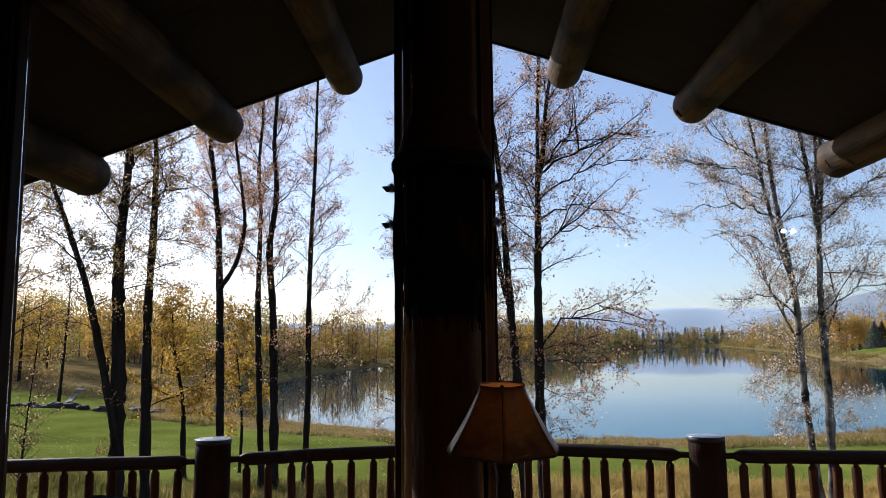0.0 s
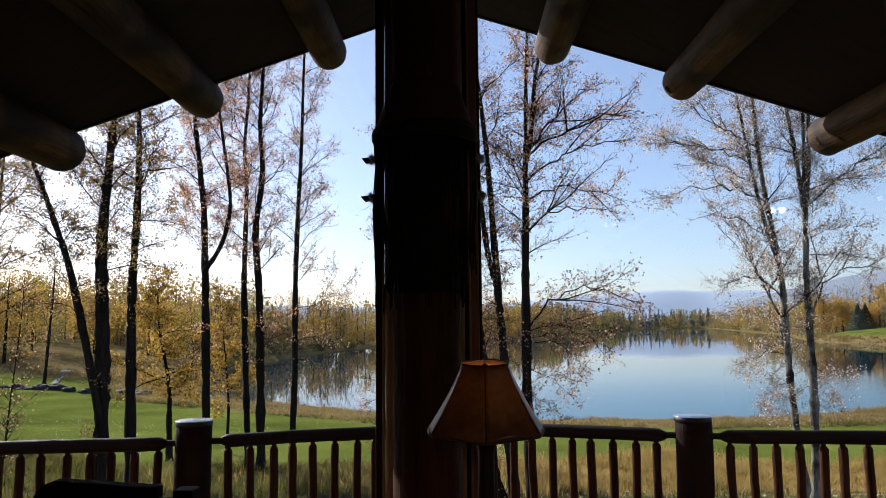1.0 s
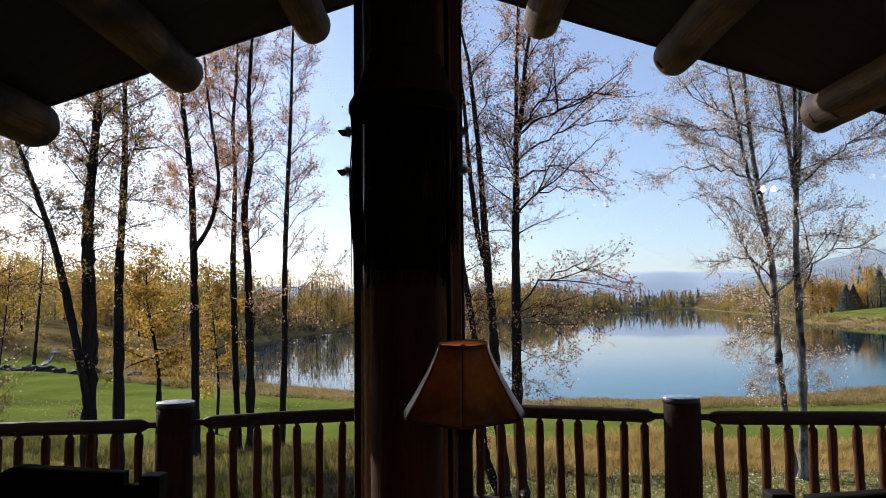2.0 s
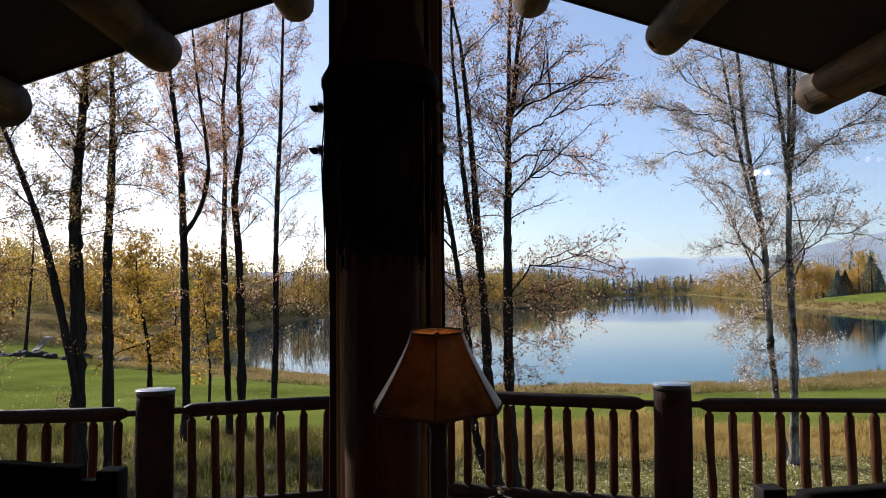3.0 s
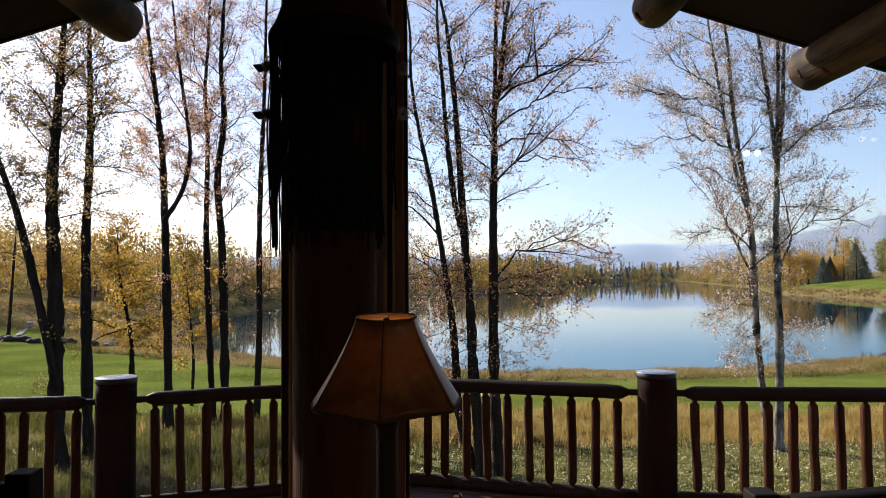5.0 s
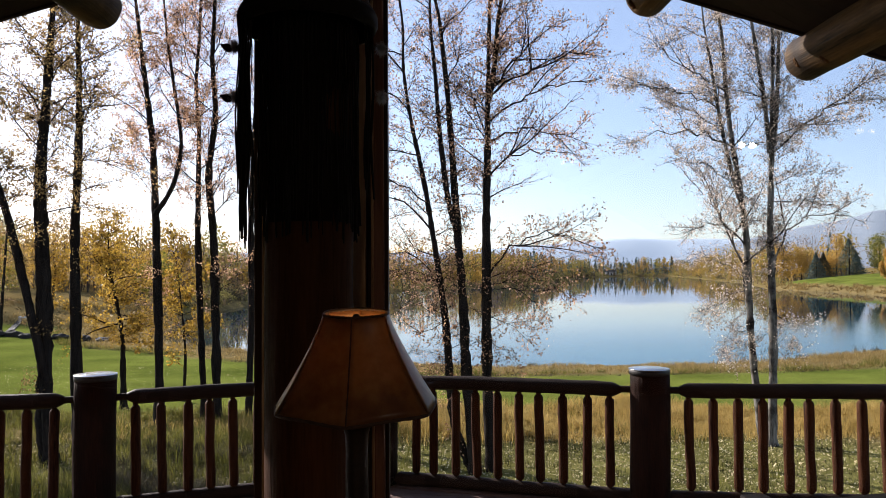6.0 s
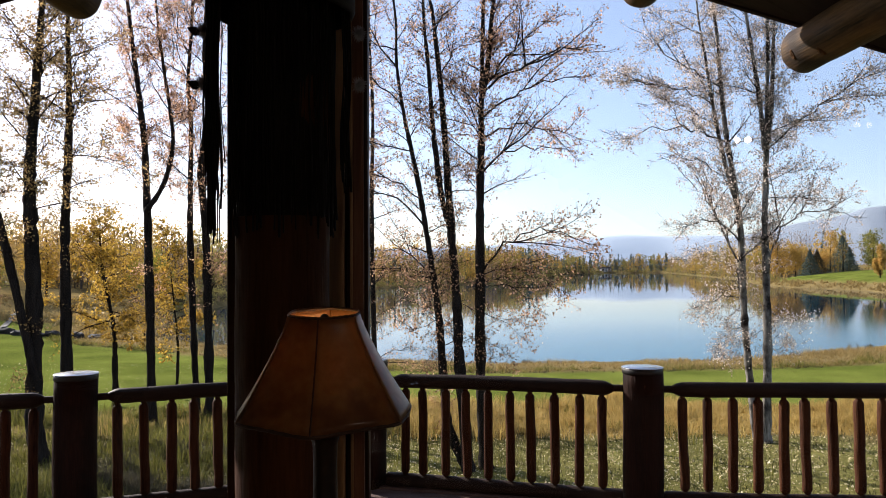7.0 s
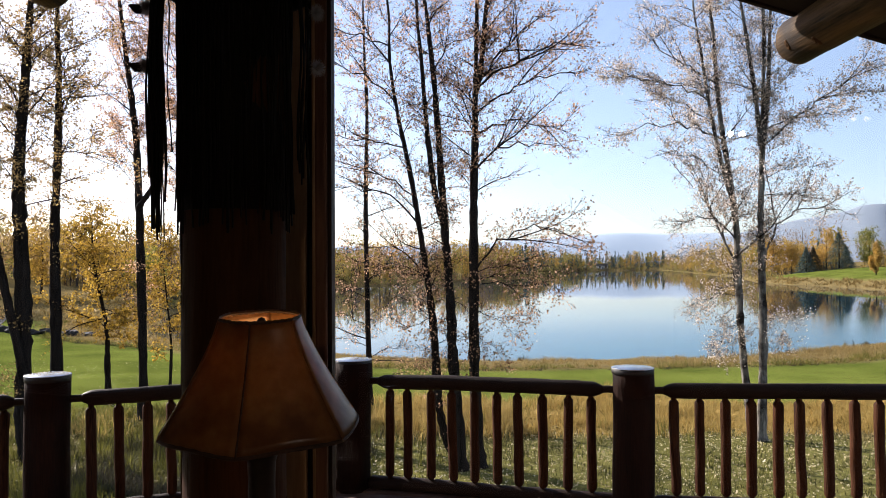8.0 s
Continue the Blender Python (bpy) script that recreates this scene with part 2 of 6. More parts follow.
# ground: green lawn, dry meadow, blended by the painted ground cover
GROUND = bpy.data.materials.new("lawn and meadow")
GROUND.use_nodes = True
_n, _l = GROUND.node_tree.nodes, GROUND.node_tree.links
_b = _n["Principled BSDF"]
_b.inputs["Roughness"].default_value = 0.9
_b.inputs["Specular IOR Level"].default_value = 0.0
_tc, _n1, _n2, _at, _mx, _bp = (_n.new("ShaderNode" + s) for s in ("TexCoord", "TexNoise", "TexNoise", "Attribute", "Mix", "Bump"))
_at.attribute_name = "cover"
_n1.inputs["Scale"].default_value, _n1.inputs["Detail"].default_value = 0.25, 6
_n2.inputs["Scale"].default_value, _n2.inputs["Detail"].default_value = 9, 6
_ra, _rb = _n.new("ShaderNodeValToRGB"), _n.new("ShaderNodeValToRGB")
for r, a, c in ((_ra, (0.044, 0.060, 0.010), (0.180, 0.205, 0.041)), (_rb, (0.085, 0.066, 0.028), (0.25, 0.185, 0.08))):
    r.color_ramp.elements[0].position, r.color_ramp.elements[1].position = 0.32, 0.7
    r.color_ramp.elements[0].color, r.color_ramp.elements[1].color = (*a, 1), (*c, 1)
_ad = _n.new("ShaderNodeMix")
_ad.inputs[0].default_value = 0.5
for t in (_n1, _n2):
    _l.new(_tc.outputs["Object"], t.inputs["Vector"])
_l.new(_n1.outputs["Fac"], _ad.inputs[2])
_l.new(_n2.outputs["Fac"], _ad.inputs[3])
_l.new(_ad.outputs[0], _ra.inputs[0])
_l.new(_ad.outputs[0], _rb.inputs[0])
_mx.data_type = "RGBA"
_l.new(_at.outputs["Fac"], _mx.inputs[0])
_l.new(_ra.outputs[0], _mx.inputs[6])
_l.new(_rb.outputs[0], _mx.inputs[7])
_l.new(_mx.outputs[2], _b.inputs["Base Color"])
_bp.inputs["Strength"].default_value, _bp.inputs["Distance"].default_value = 0.7, 0.05
_l.new(_n2.outputs["Fac"], _bp.inputs["Height"])
_l.new(_bp.outputs[0], _b.inputs["Normal"])


# ---- mesh helpers ----
def mesh_of(name, verts, faces, mat, smooth=False):
    me = bpy.data.meshes.new(name)
    me.from_pydata([tuple(v) for v in verts], [], [tuple(f) for f in faces])
    me.materials.append(mat)
    if smooth:
        me.polygons.foreach_set("use_smooth", [True] * len(me.polygons))
    me.update()
    return me


def fast_mesh(name, verts, faces, mat, smooth=False):
    """verts (n, 3) and faces (m, k), both arrays; every face has k corners."""
    verts, faces = np.asarray(verts, np.float32), np.asarray(faces, np.int32)
    me = bpy.data.meshes.new(name)
    me.vertices.add(len(verts))
    me.vertices.foreach_set("co", verts.ravel())
    k = faces.shape[1]
    me.loops.add(faces.size)
    me.loops.foreach_set("vertex_index", faces.ravel())
    me.polygons.add(len(faces))
    me.polygons.foreach_set("loop_start", np.arange(0, faces.size, k, dtype=np.int32))
    if smooth:
        me.polygons.foreach_set("use_smooth", np.ones(len(faces), bool))
    me.materials.append(mat)
    me.update(calc_edges=True)
    return me


def bm_mesh(name, bm, mat, smooth=False):
    me = bpy.data.meshes.new(name)
    bmesh.ops.recalc_face_normals(bm, faces=bm.faces)
    bm.to_mesh(me)
    bm.free()
    me.materials.append(mat)
    if smooth:
        me.polygons.foreach_set("use_smooth", [True] * len(me.polygons))
    return me


def part(name, me, parent, label="", m=None):
    ob = new(name, me)
    ob.parent = parent
    if m is not None:
        ob.matrix_local = m
    if label:
        ob["label"] = label
    return ob


def thing(name, at, label, category, group="", kind="", turn=0):
    ob = new(name)
    ob.empty_display_size = 0.1
    ob.matrix_world = pose(*at, 0, 0, turn)
    return tagged(ob, label, category, group, kind)


def box(bm, x0, x1, y0, y1, z0, z1, bevel=0.0):
    r = bmesh.ops.create_cube(bm, size=1)
    bmesh.ops.transform(bm, verts=r["verts"], matrix=Matrix.Translation(((x0 + x1) / 2, (y0 + y1) / 2, (z0 + z1) / 2)) @ Matrix.Diagonal((x1 - x0, y1 - y0, z1 - z0, 1)))
    if bevel:
        es = list({e for v in r["verts"] for e in v.link_edges})
        bmesh.ops.bevel(bm, geom=es, offset=bevel, segments=2, affect="EDGES", profile=0.6)
    return bm


def box_mesh(name, dims, mat, bevel=0.004):
    return bm_mesh(name, box(bmesh.new(), *dims, bevel), mat)


def lathe(name, profile, mat, sides=24, smooth=True, bm=None):
    """A turned body round z from (radius, height) pairs; open ends where the radius is not zero."""
    verts, faces = [], []
    for r, z in profile:
        for i in range(sides):
            a = 2 * math.pi * i / sides
            verts.append((r * math.cos(a), r * math.sin(a), z))
    for j in range(len(profile) - 1):
        for i in range(sides):
            k = (i + 1) % sides
            faces.append((j * sides + i, j * sides + k, (j + 1) * sides + k, (j + 1) * sides + i))
    if profile[0][0] > 1e-6:
        faces.append(tuple(range(sides - 1, -1, -1)))
    if profile[-1][0] > 1e-6:
        faces.append(tuple((len(profile) - 1) * sides + i for i in range(sides)))
    return mesh_of(name, verts, faces, mat, smooth)


def log_mesh(name, a, b, radius, mat, seed, sides=20, rings=24, wobble=0.05, round_end=0.6, taper=1.0, knots=0):
    """A natural log from a to b, with uneven girth, knots and rounded ends."""
    a, b = Vector(a), Vector(b)
    d = (b - a).normalized()
    u = d.cross(Vector((0, 0, 1))) if abs(d.z) < 0.9 else d.cross(Vector((0, 1, 0)))
    u.normalize()
    w = d.cross(u)
    length = (b - a).length
    rnd = random.Random(seed)
    bumps = [(rnd.random(), rnd.random() * 6.28, rnd.uniform(0.05, 0.11)) for _ in range(knots)]
    stations = []
    e = radius * round_end
    for f in (0.0, 0.35, 0.7, 1.0):
        stations.append((f * e, math.sqrt(max(0.0, 1 - (1 - f) ** 2)) * 0.75 + 0.25 * f if f < 1 else 1.0))
    stations[0] = (0.0, 0.35)
    body = [(e + (length - 2 * e) * i / rings, 1.0) for i in range(1, rings)]
    stations = stations + body + [(length - s, r) for s, r in reversed(stations)]
    verts, faces = [], []
    for s, k in stations:
        f = s / length
        c = a + d * s + (u * noise.noise((seed * 7.1, f * 3, 0)) + w * noise.noise((seed * 3.3, 9, f * 3))) * radius * 0.18
        for i in range(sides):
            t = 2 * math.pi * i / sides
            n1 = noise.noise((math.cos(t) * 1.2 + seed, math.sin(t) * 1.2, s * 1.4))
            n2 = noise.noise((math.cos(t) * 3 + seed, math.sin(t) * 3, s * 5))
            r = radius * k * (1 + wobble * n1 + wobble * 0.5 * n2) * (1 + (taper - 1) * f)
            for kf, kt, kh in bumps:
                dd = ((kf - f) * length / 0.05) ** 2 + (min(abs(t - kt), 6.283 - abs(t - kt)) * radius / 0.05) ** 2
                r += kh * radius * math.exp(-dd)
            verts.append(c + (u * math.cos(t) + w * math.sin(t)) * r)
    n = len(stations)
    for j in range(n - 1):
        for i in range(sides):
            k = (i + 1) % sides
            faces.append((j * sides + i, (j + 1) * sides + i, (j + 1) * sides + k, j * sides + k))
    faces.append(tuple(range(sides)))
    faces.append(tuple((n - 1) * sides + i for i in range(sides - 1, -1, -1)))
    return mesh_of(name, verts, faces, mat, True)


# ---- land and lake ----
WATER_Z = -4.2
SHORE = [(-20, 61.7), (-17.5, 59.3), (-10.8, 54.8), (-5.1, 50.2), (0, 46.8), (6, 45.3), (12, 45.0), (16.4, 45.5), (20, 46.2), (24.7, 48.2), (30, 51.1), (34, 53), (52, 64), (82, 98),
         (95, 140), (102, 168), (104, 188), (102, 200), (106, 230), (137, 319), (166, 434), (201, 572), (243, 742), (189, 728), (122, 647), (72, 413), (56, 359), (37, 296), (25, 264), (13, 268),
         (-6, 231), (-21, 212), (-25, 190), (-29, 173), (-31, 150), (-31.5, 122), (-31.5, 104), (-29, 86), (-24, 70)]


def lake_distance(x, y):
    """Metres from the shore, negative on the lake."""
    x, y = np.asarray(x, float), np.asarray(y, float)
    best, inside = np.full(x.shape, 1e9), np.zeros(x.shape, bool)
    for (ax, ay), (bx, by) in zip(SHORE, SHORE[1:] + SHORE[:1]):
        dx, dy = bx - ax, by - ay
        t = np.clip(((x - ax) * dx + (y - ay) * dy) / (dx * dx + dy * dy), 0, 1)
        best = np.minimum(best, np.hypot(x - ax - t * dx, y - ay - t * dy))
        hit = ((ay > y) != (by > y)) & (x < dx * (y - ay) / (dy if dy else 1e-9) + ax)
        inside ^= hit
    return np.where(inside, -best, best)


def ground_z(x, y):
    x, y = np.asarray(x, float), np.asarray(y, float)
    d = lake_distance(x, y)
    near = -4.15 + 0.35 * (1 - np.exp(-np.maximum(d, 0) / 1.2)) + 0.042 * np.clip(d, 0, 29)
    left = 0.045 * np.clip(-x - 22, 0, 60) * np.clip((y - 58) / 40, 0, 1)
    right = 2.9 * (1 - np.exp(-np.maximum(d, 0) / 12)) * np.clip((x - 60) / 40, 0, 1) * np.clip((270 - y) / 40, 0.15, 1)
    far = 0.012 * np.clip(d - 20, 0, 400) * np.clip((y - 140) / 120, 0, 1)
    z = near + left + right + far
    z = z + 0.06 * np.sin(x * 0.31 + 1) * np.cos(y * 0.23) * np.clip(d / 6, 0, 1)
    return np.where(d > 0, z, np.maximum(-4.15 + 0.30 * d, -9.0))


def spaced(lo, hi, step, grow):
    out, v, s = [], 0.0, step
    while v < hi:
        out.append(v)
        s = step + grow * abs(v)
        v += s
    neg, v = [], -step
    while v > lo:
        neg.append(v)
        v -= step + grow * abs(v)
    return np.array(neg[::-1] + out + [hi])


gx = np.concatenate([[-4200], spaced(-3900, 4200, 1.2, 0.03)])
gy = spaced(-900, 4300, 0.8, 0.024)
GX, GY = np.meshgrid(gx, gy)
GZ = ground_z(GX, GY)
nx, ny = len(gx), len(gy)
idx = np.arange(nx * ny).reshape(ny, nx)
quads = np.stack([idx[:-1, :-1], idx[:-1, 1:], idx[1:, 1:], idx[1:, :-1]], -1).reshape(-1, 4)
ground_me = fast_mesh("ground", np.stack([GX, GY, GZ], -1).reshape(-1, 3), quads, GROUND, True)


def strip_width(x):
    """How far the uncut grass reaches inland from the shore."""
    return 8.2 + 0.0 * np.asarray(x, float)


def meadow(x, y):
    """1 where dry tall grass grows, 0 on the mown lawn."""
    x, y = np.asarray(x, float), np.asarray(y, float)
    d = lake_distance(x, y)
    wav = 1.3 * np.sin(x * 0.33) + 0.9 * np.sin(x * 0.81 + 1)
    strip = np.clip((np.where(y < 90, strip_width(x), np.where(x > 80, 6.0, 2.6)) + wav * 0.3 - d) / 0.8, 0, 1)
    front = np.clip((25.8 + 0.7 * wav - y) / 1.6, 0, 1)
    front = front * np.maximum(np.clip((y - 18.6 - 0.6 * wav) / 1.5, 0.5, 1), np.clip((-1.5 - x) / 2, 0, 0.8))
    beyond = np.clip((y - 63 + 0.2 * x) / 4, 0, 1) * np.clip((-x - 14) / 6, 0, 1)
    far = np.clip((y - 110) / 20, 0, 1) * np.clip((90 - x) / 20, 0, 1) + np.clip((y - 270) / 20, 0, 1)
    return np.clip(strip + front + beyond + far, 0, 1)


cover = ground_me.attributes.new("cover", "FLOAT", "POINT")
cover.data.foreach_set("value", meadow(GX, GY).ravel().astype(np.float32))
tagged(new("ground", ground_me), "mown green lawn running into dry meadow grass", "ground", kind="structure")
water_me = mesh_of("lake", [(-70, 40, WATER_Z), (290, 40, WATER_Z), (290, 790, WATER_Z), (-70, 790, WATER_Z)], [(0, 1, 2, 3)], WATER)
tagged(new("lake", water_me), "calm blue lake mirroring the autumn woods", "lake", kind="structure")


def ridge(name, label, mat, radius, heights, a0, a1, seed, depth=500):
    """A range of hills along an arc: heights are (bearing, elevation in metres) pairs, smoothed and roughened."""
    n = 160
    verts, faces = [], []
    for i in range(n + 1):
        a = a0 + (a1 - a0) * i / n
        h = float(np.interp(a, [p[0] for p in heights], [p[1] for p in heights]))
        h *= 1 + 0.08 * noise.noise((a * 0.3, seed, 0)) + 0.02 * noise.noise((a * 1.1, seed, 4))
        s, c = math.sin(radians(a)), math.cos(radians(a))
        for k, (f, g) in enumerate(((0.0, 0.0), (0.35, 0.5), (0.7, 0.88), (1.0, 1.0), (1.5, 0.4))):
            r = radius + depth * f * (1 + 0.02 * noise.noise((a * 0.3, seed, k)))
            verts.append((r * s, r * c, -6 + (h + 6) * g))
    for i in range(n):
        for k in range(4):
            q = i * 5 + k
            faces.append((q, q + 5, q + 6, q + 1))
    tagged(new(name, mesh_of(name, verts, faces, mat, True)), label, "hills", kind="structure")


ridge("backdrop", "distant hazy blue hills beyond the lake", RIDGE_FAR_HAZED, 3500,
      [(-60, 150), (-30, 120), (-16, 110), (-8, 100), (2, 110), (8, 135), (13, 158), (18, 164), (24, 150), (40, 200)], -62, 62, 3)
ridge("backdrop", "hazy wooded mountain beyond the lake", RIDGE_NEAR_HAZED, 2700,
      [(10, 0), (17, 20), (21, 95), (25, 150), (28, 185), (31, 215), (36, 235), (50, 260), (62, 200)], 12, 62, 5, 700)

# ---- house: walls, windows, roof ----
CX = 0.138
FLOOR_Z = 0.18
WALL_Y0, WALL_Y1 = 2.40, 2.50
JAMB = 1.80
JAMBS = {-1: 1.80, 1: 1.87}
HEAD, SILL = 3.30, 0.62
MULL = 0.202
ROOF_Y, ROOF_K, ROOF_Z = 5.62, 0.58, 4.372
ROOF_M = {-1: 0.596, 1: 0.571}
EAVE = 4.6


def roof_z(s, sg=1):
    return ROOF_Z - ROOF_M[sg] * s


floor_bm = bmesh.new()
box(floor_bm, CX - 4.2, CX + 4.2, -6.4, 2.52, -0.06, FLOOR_Z - 0.03)
floor = tagged(new("floor", bm_mesh("floor", floor_bm, FLOORING)), "brown oak plank floor of the room", "floor", kind="structure")

# window wall: pier, spandrels and heads round two tall openings
wall_bm = bmesh.new()
for x0, x1 in ((CX - 4.2, CX - JAMBS[-1]), (CX + JAMBS[1], CX + 4.2)):
    box(wall_bm, x0, x1, WALL_Y0, WALL_Y1, -2.9, 2.0)
for x0, x1 in ((CX - JAMBS[-1], CX - MULL), (CX + MULL, CX + JAMBS[1])):
    box(wall_bm, x0, x1, WALL_Y0, WALL_Y1, -2.9, SILL)
box(wall_bm, CX - MULL + 0.09, CX + MULL - 0.09, WALL_Y0 + 0.02, WALL_Y1, -2.9, roof_z(0) - 0.1)
for sg in (-1, 1):
    JAMB = JAMBS[sg]
    pts = [(MULL, HEAD), (JAMB, HEAD), (JAMB, roof_z(JAMB, sg)), (MULL, roof_z(MULL, sg))]
    side = [(JAMB, 2.0), (4.2, 2.0), (4.2, max(2.0, roof_z(4.2, sg))), (JAMB, roof_z(JAMB, sg))]
    for poly in (pts, side):
        ring = [[wall_bm.verts.new((CX + sg * s, y, z)) for s, z in poly] for y in (WALL_Y0, WALL_Y1)]
        wall_bm.faces.new(ring[0])
        wall_bm.faces.new(ring[1][::-1])
        for i in range(4):
            j = (i + 1) % 4
            wall_bm.faces.new((ring[0][i], ring[1][i], ring[1][j], ring[0][j]))
tagged(new("wall_north", bm_mesh("wall_north", wall_bm, WALL)), "timber wall round two tall picture windows", "wall", kind="structure")
for nm, dims in (("wall_west", (CX - 4.3, CX - 4.2, -6.4, 2.5, -2.9, 2.1)), ("wall_east", (CX + 4.2, CX + 4.3, -6.4, 2.5, -2.9, 2.1)),
                 ("wall_south", (CX - 4.3, CX + 4.3, -6.5, -6.4, -2.9, 4.6))):
    tagged(new(nm, box_mesh(nm, dims, WALL, 0)), "plain timber wall of the room", "wall", kind="structure")

# ceiling and soffit: boards between purlins, cut to the prow-shaped edge, one sheet
ceil_bm = bmesh.new()
BOARD = 0.14
for sg in (-1, 1):
    y = -6.6
    while y < ROOF_Y:
        y1 = min(y + BOARD - 0.002, ROOF_Y)
        ends = [min(EAVE, (ROOF_Y - yy) / ROOF_K) for yy in (y, y1)]
        if ends[0] > 0.01:
            ends[1] = max(ends[1], 0.004)
            low = [(0.0, y), (ends[0], y), (ends[1], y1), (0.0, y1)]
            v0 = [ceil_bm.verts.new((CX + sg * s, yy, roof_z(s, sg))) for s, yy in low]
            v1 = [ceil_bm.verts.new((CX + sg * s, yy, roof_z(s, sg) + 0.022)) for s, yy in low]
            ceil_bm.faces.new(v0)
            for i in range(4):
                j = (i + 1) % 4
                ceil_bm.faces.new((v0[i], v0[j], v1[j], v1[i]))
        y += BOARD
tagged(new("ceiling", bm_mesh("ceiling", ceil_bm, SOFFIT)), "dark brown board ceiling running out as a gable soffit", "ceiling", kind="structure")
roof_bm = bmesh.new()
for sg in (-1, 1):
    poly = [(0, -6.6), (EAVE, -6.6), (EAVE, ROOF_Y - ROOF_K * EAVE), (0, ROOF_Y)]
    lo = [roof_bm.verts.new((CX + sg * s, y, roof_z(s, sg) + 0.024)) for s, y in poly]
    hi = [roof_bm.verts.new((CX + sg * s, y, roof_z(s, sg) + 0.20)) for s, y in poly]
    roof_bm.faces.new(lo)
    roof_bm.faces.new(hi[::-1])
    for i in range(4):
        j = (i + 1) % 4
        roof_bm.faces.new((lo[i], lo[j], hi[j], hi[i]))
tagged(new("roof", bm_mesh("roof", roof_bm, TRIM_DARK)), "thick dark gable roof with a prow-shaped overhang", "roof", kind="structure")

# fascia boards along the prow edge
for sg in (-1, 1):
    f_bm = bmesh.new()
    p = [(0.0, ROOF_Y + 0.004), (EAVE, ROOF_Y - ROOF_K * EAVE + 0.004)]
    rows = []
    for dy in (0.0, 0.03):
        for dz in (-0.012, 0.22):
            rows.append([f_bm.verts.new((CX + sg * s, y + dy, roof_z(s, sg) + dz)) for s, y in p])
    a, b, c, d = rows
    for q in ((a, b), (b, d), (d, c), (c, a)):
        f_bm.faces.new((q[0][0], q[0][1], q[1][1], q[1][0]))
    f_bm.faces.new((a[0], b[0], d[0], c[0]))
    f_bm.faces.new((a[1], c[1], d[1], b[1]))
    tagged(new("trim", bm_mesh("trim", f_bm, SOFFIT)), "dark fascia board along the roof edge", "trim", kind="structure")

# purlin logs under the soffit
for k, (s, y_end, z, r) in enumerate(((-0.859, 5.33, 3.826, 0.138), (0.879, 5.33, 3.829, 0.138), (-1.664, 4.847, 3.311, 0.138), (1.692, 4.80, 3.368, 0.132),
                                      (-2.412, 4.36, 2.839, 0.140), (2.531, 4.485, 2.892, 0.128))):
    me = log_mesh("purlin", (0, -6.35, 0), (0, y_end, 0), r, LOG, 11 + k, sides=28, rings=70, wobble=0.06, round_end=0.75, knots=9)
    ob = new("purlin", me)
    ob.matrix_world = pose(CX + s, 0, z)
    tagged(ob, "peeled log purlin with a rounded end under the soffit", "log beam", "roof purlins")
    if k in (3, 5):
        for ang, back in ((205, 0.20), (232, 0.42)) if k == 5 else ((215, 0.16),):
            a = radians(ang)
            p = Vector((r * math.cos(a), y_end - back, r * math.sin(a)))
            knot = lathe("knot", [(0.0, 0.010), (0.006, 0.009), (0.011, 0.004), (0.015, 0.007), (0.020, 0.006), (0.026, -0.004), (0.026, -0.02)], KNOT, 14)
            part("knot", knot, ob, "dark branch knot", Matrix.Translation(p * 1.0) @ Vector((math.cos(a), 0, math.sin(a))).to_track_quat("Z", "Y").to_matrix().to_4x4() @ Matrix.Diagonal((0.8, 1.3, 1, 1)))
ridge_log = new("ridge_beam", log_mesh("ridge_beam", (CX, -6.35, 4.2), (CX, 5.35, 4.2), 0.16, LOG, 31, knots=5))
tagged(ridge_log, "peeled log ridge beam under the gable peak", "log beam")

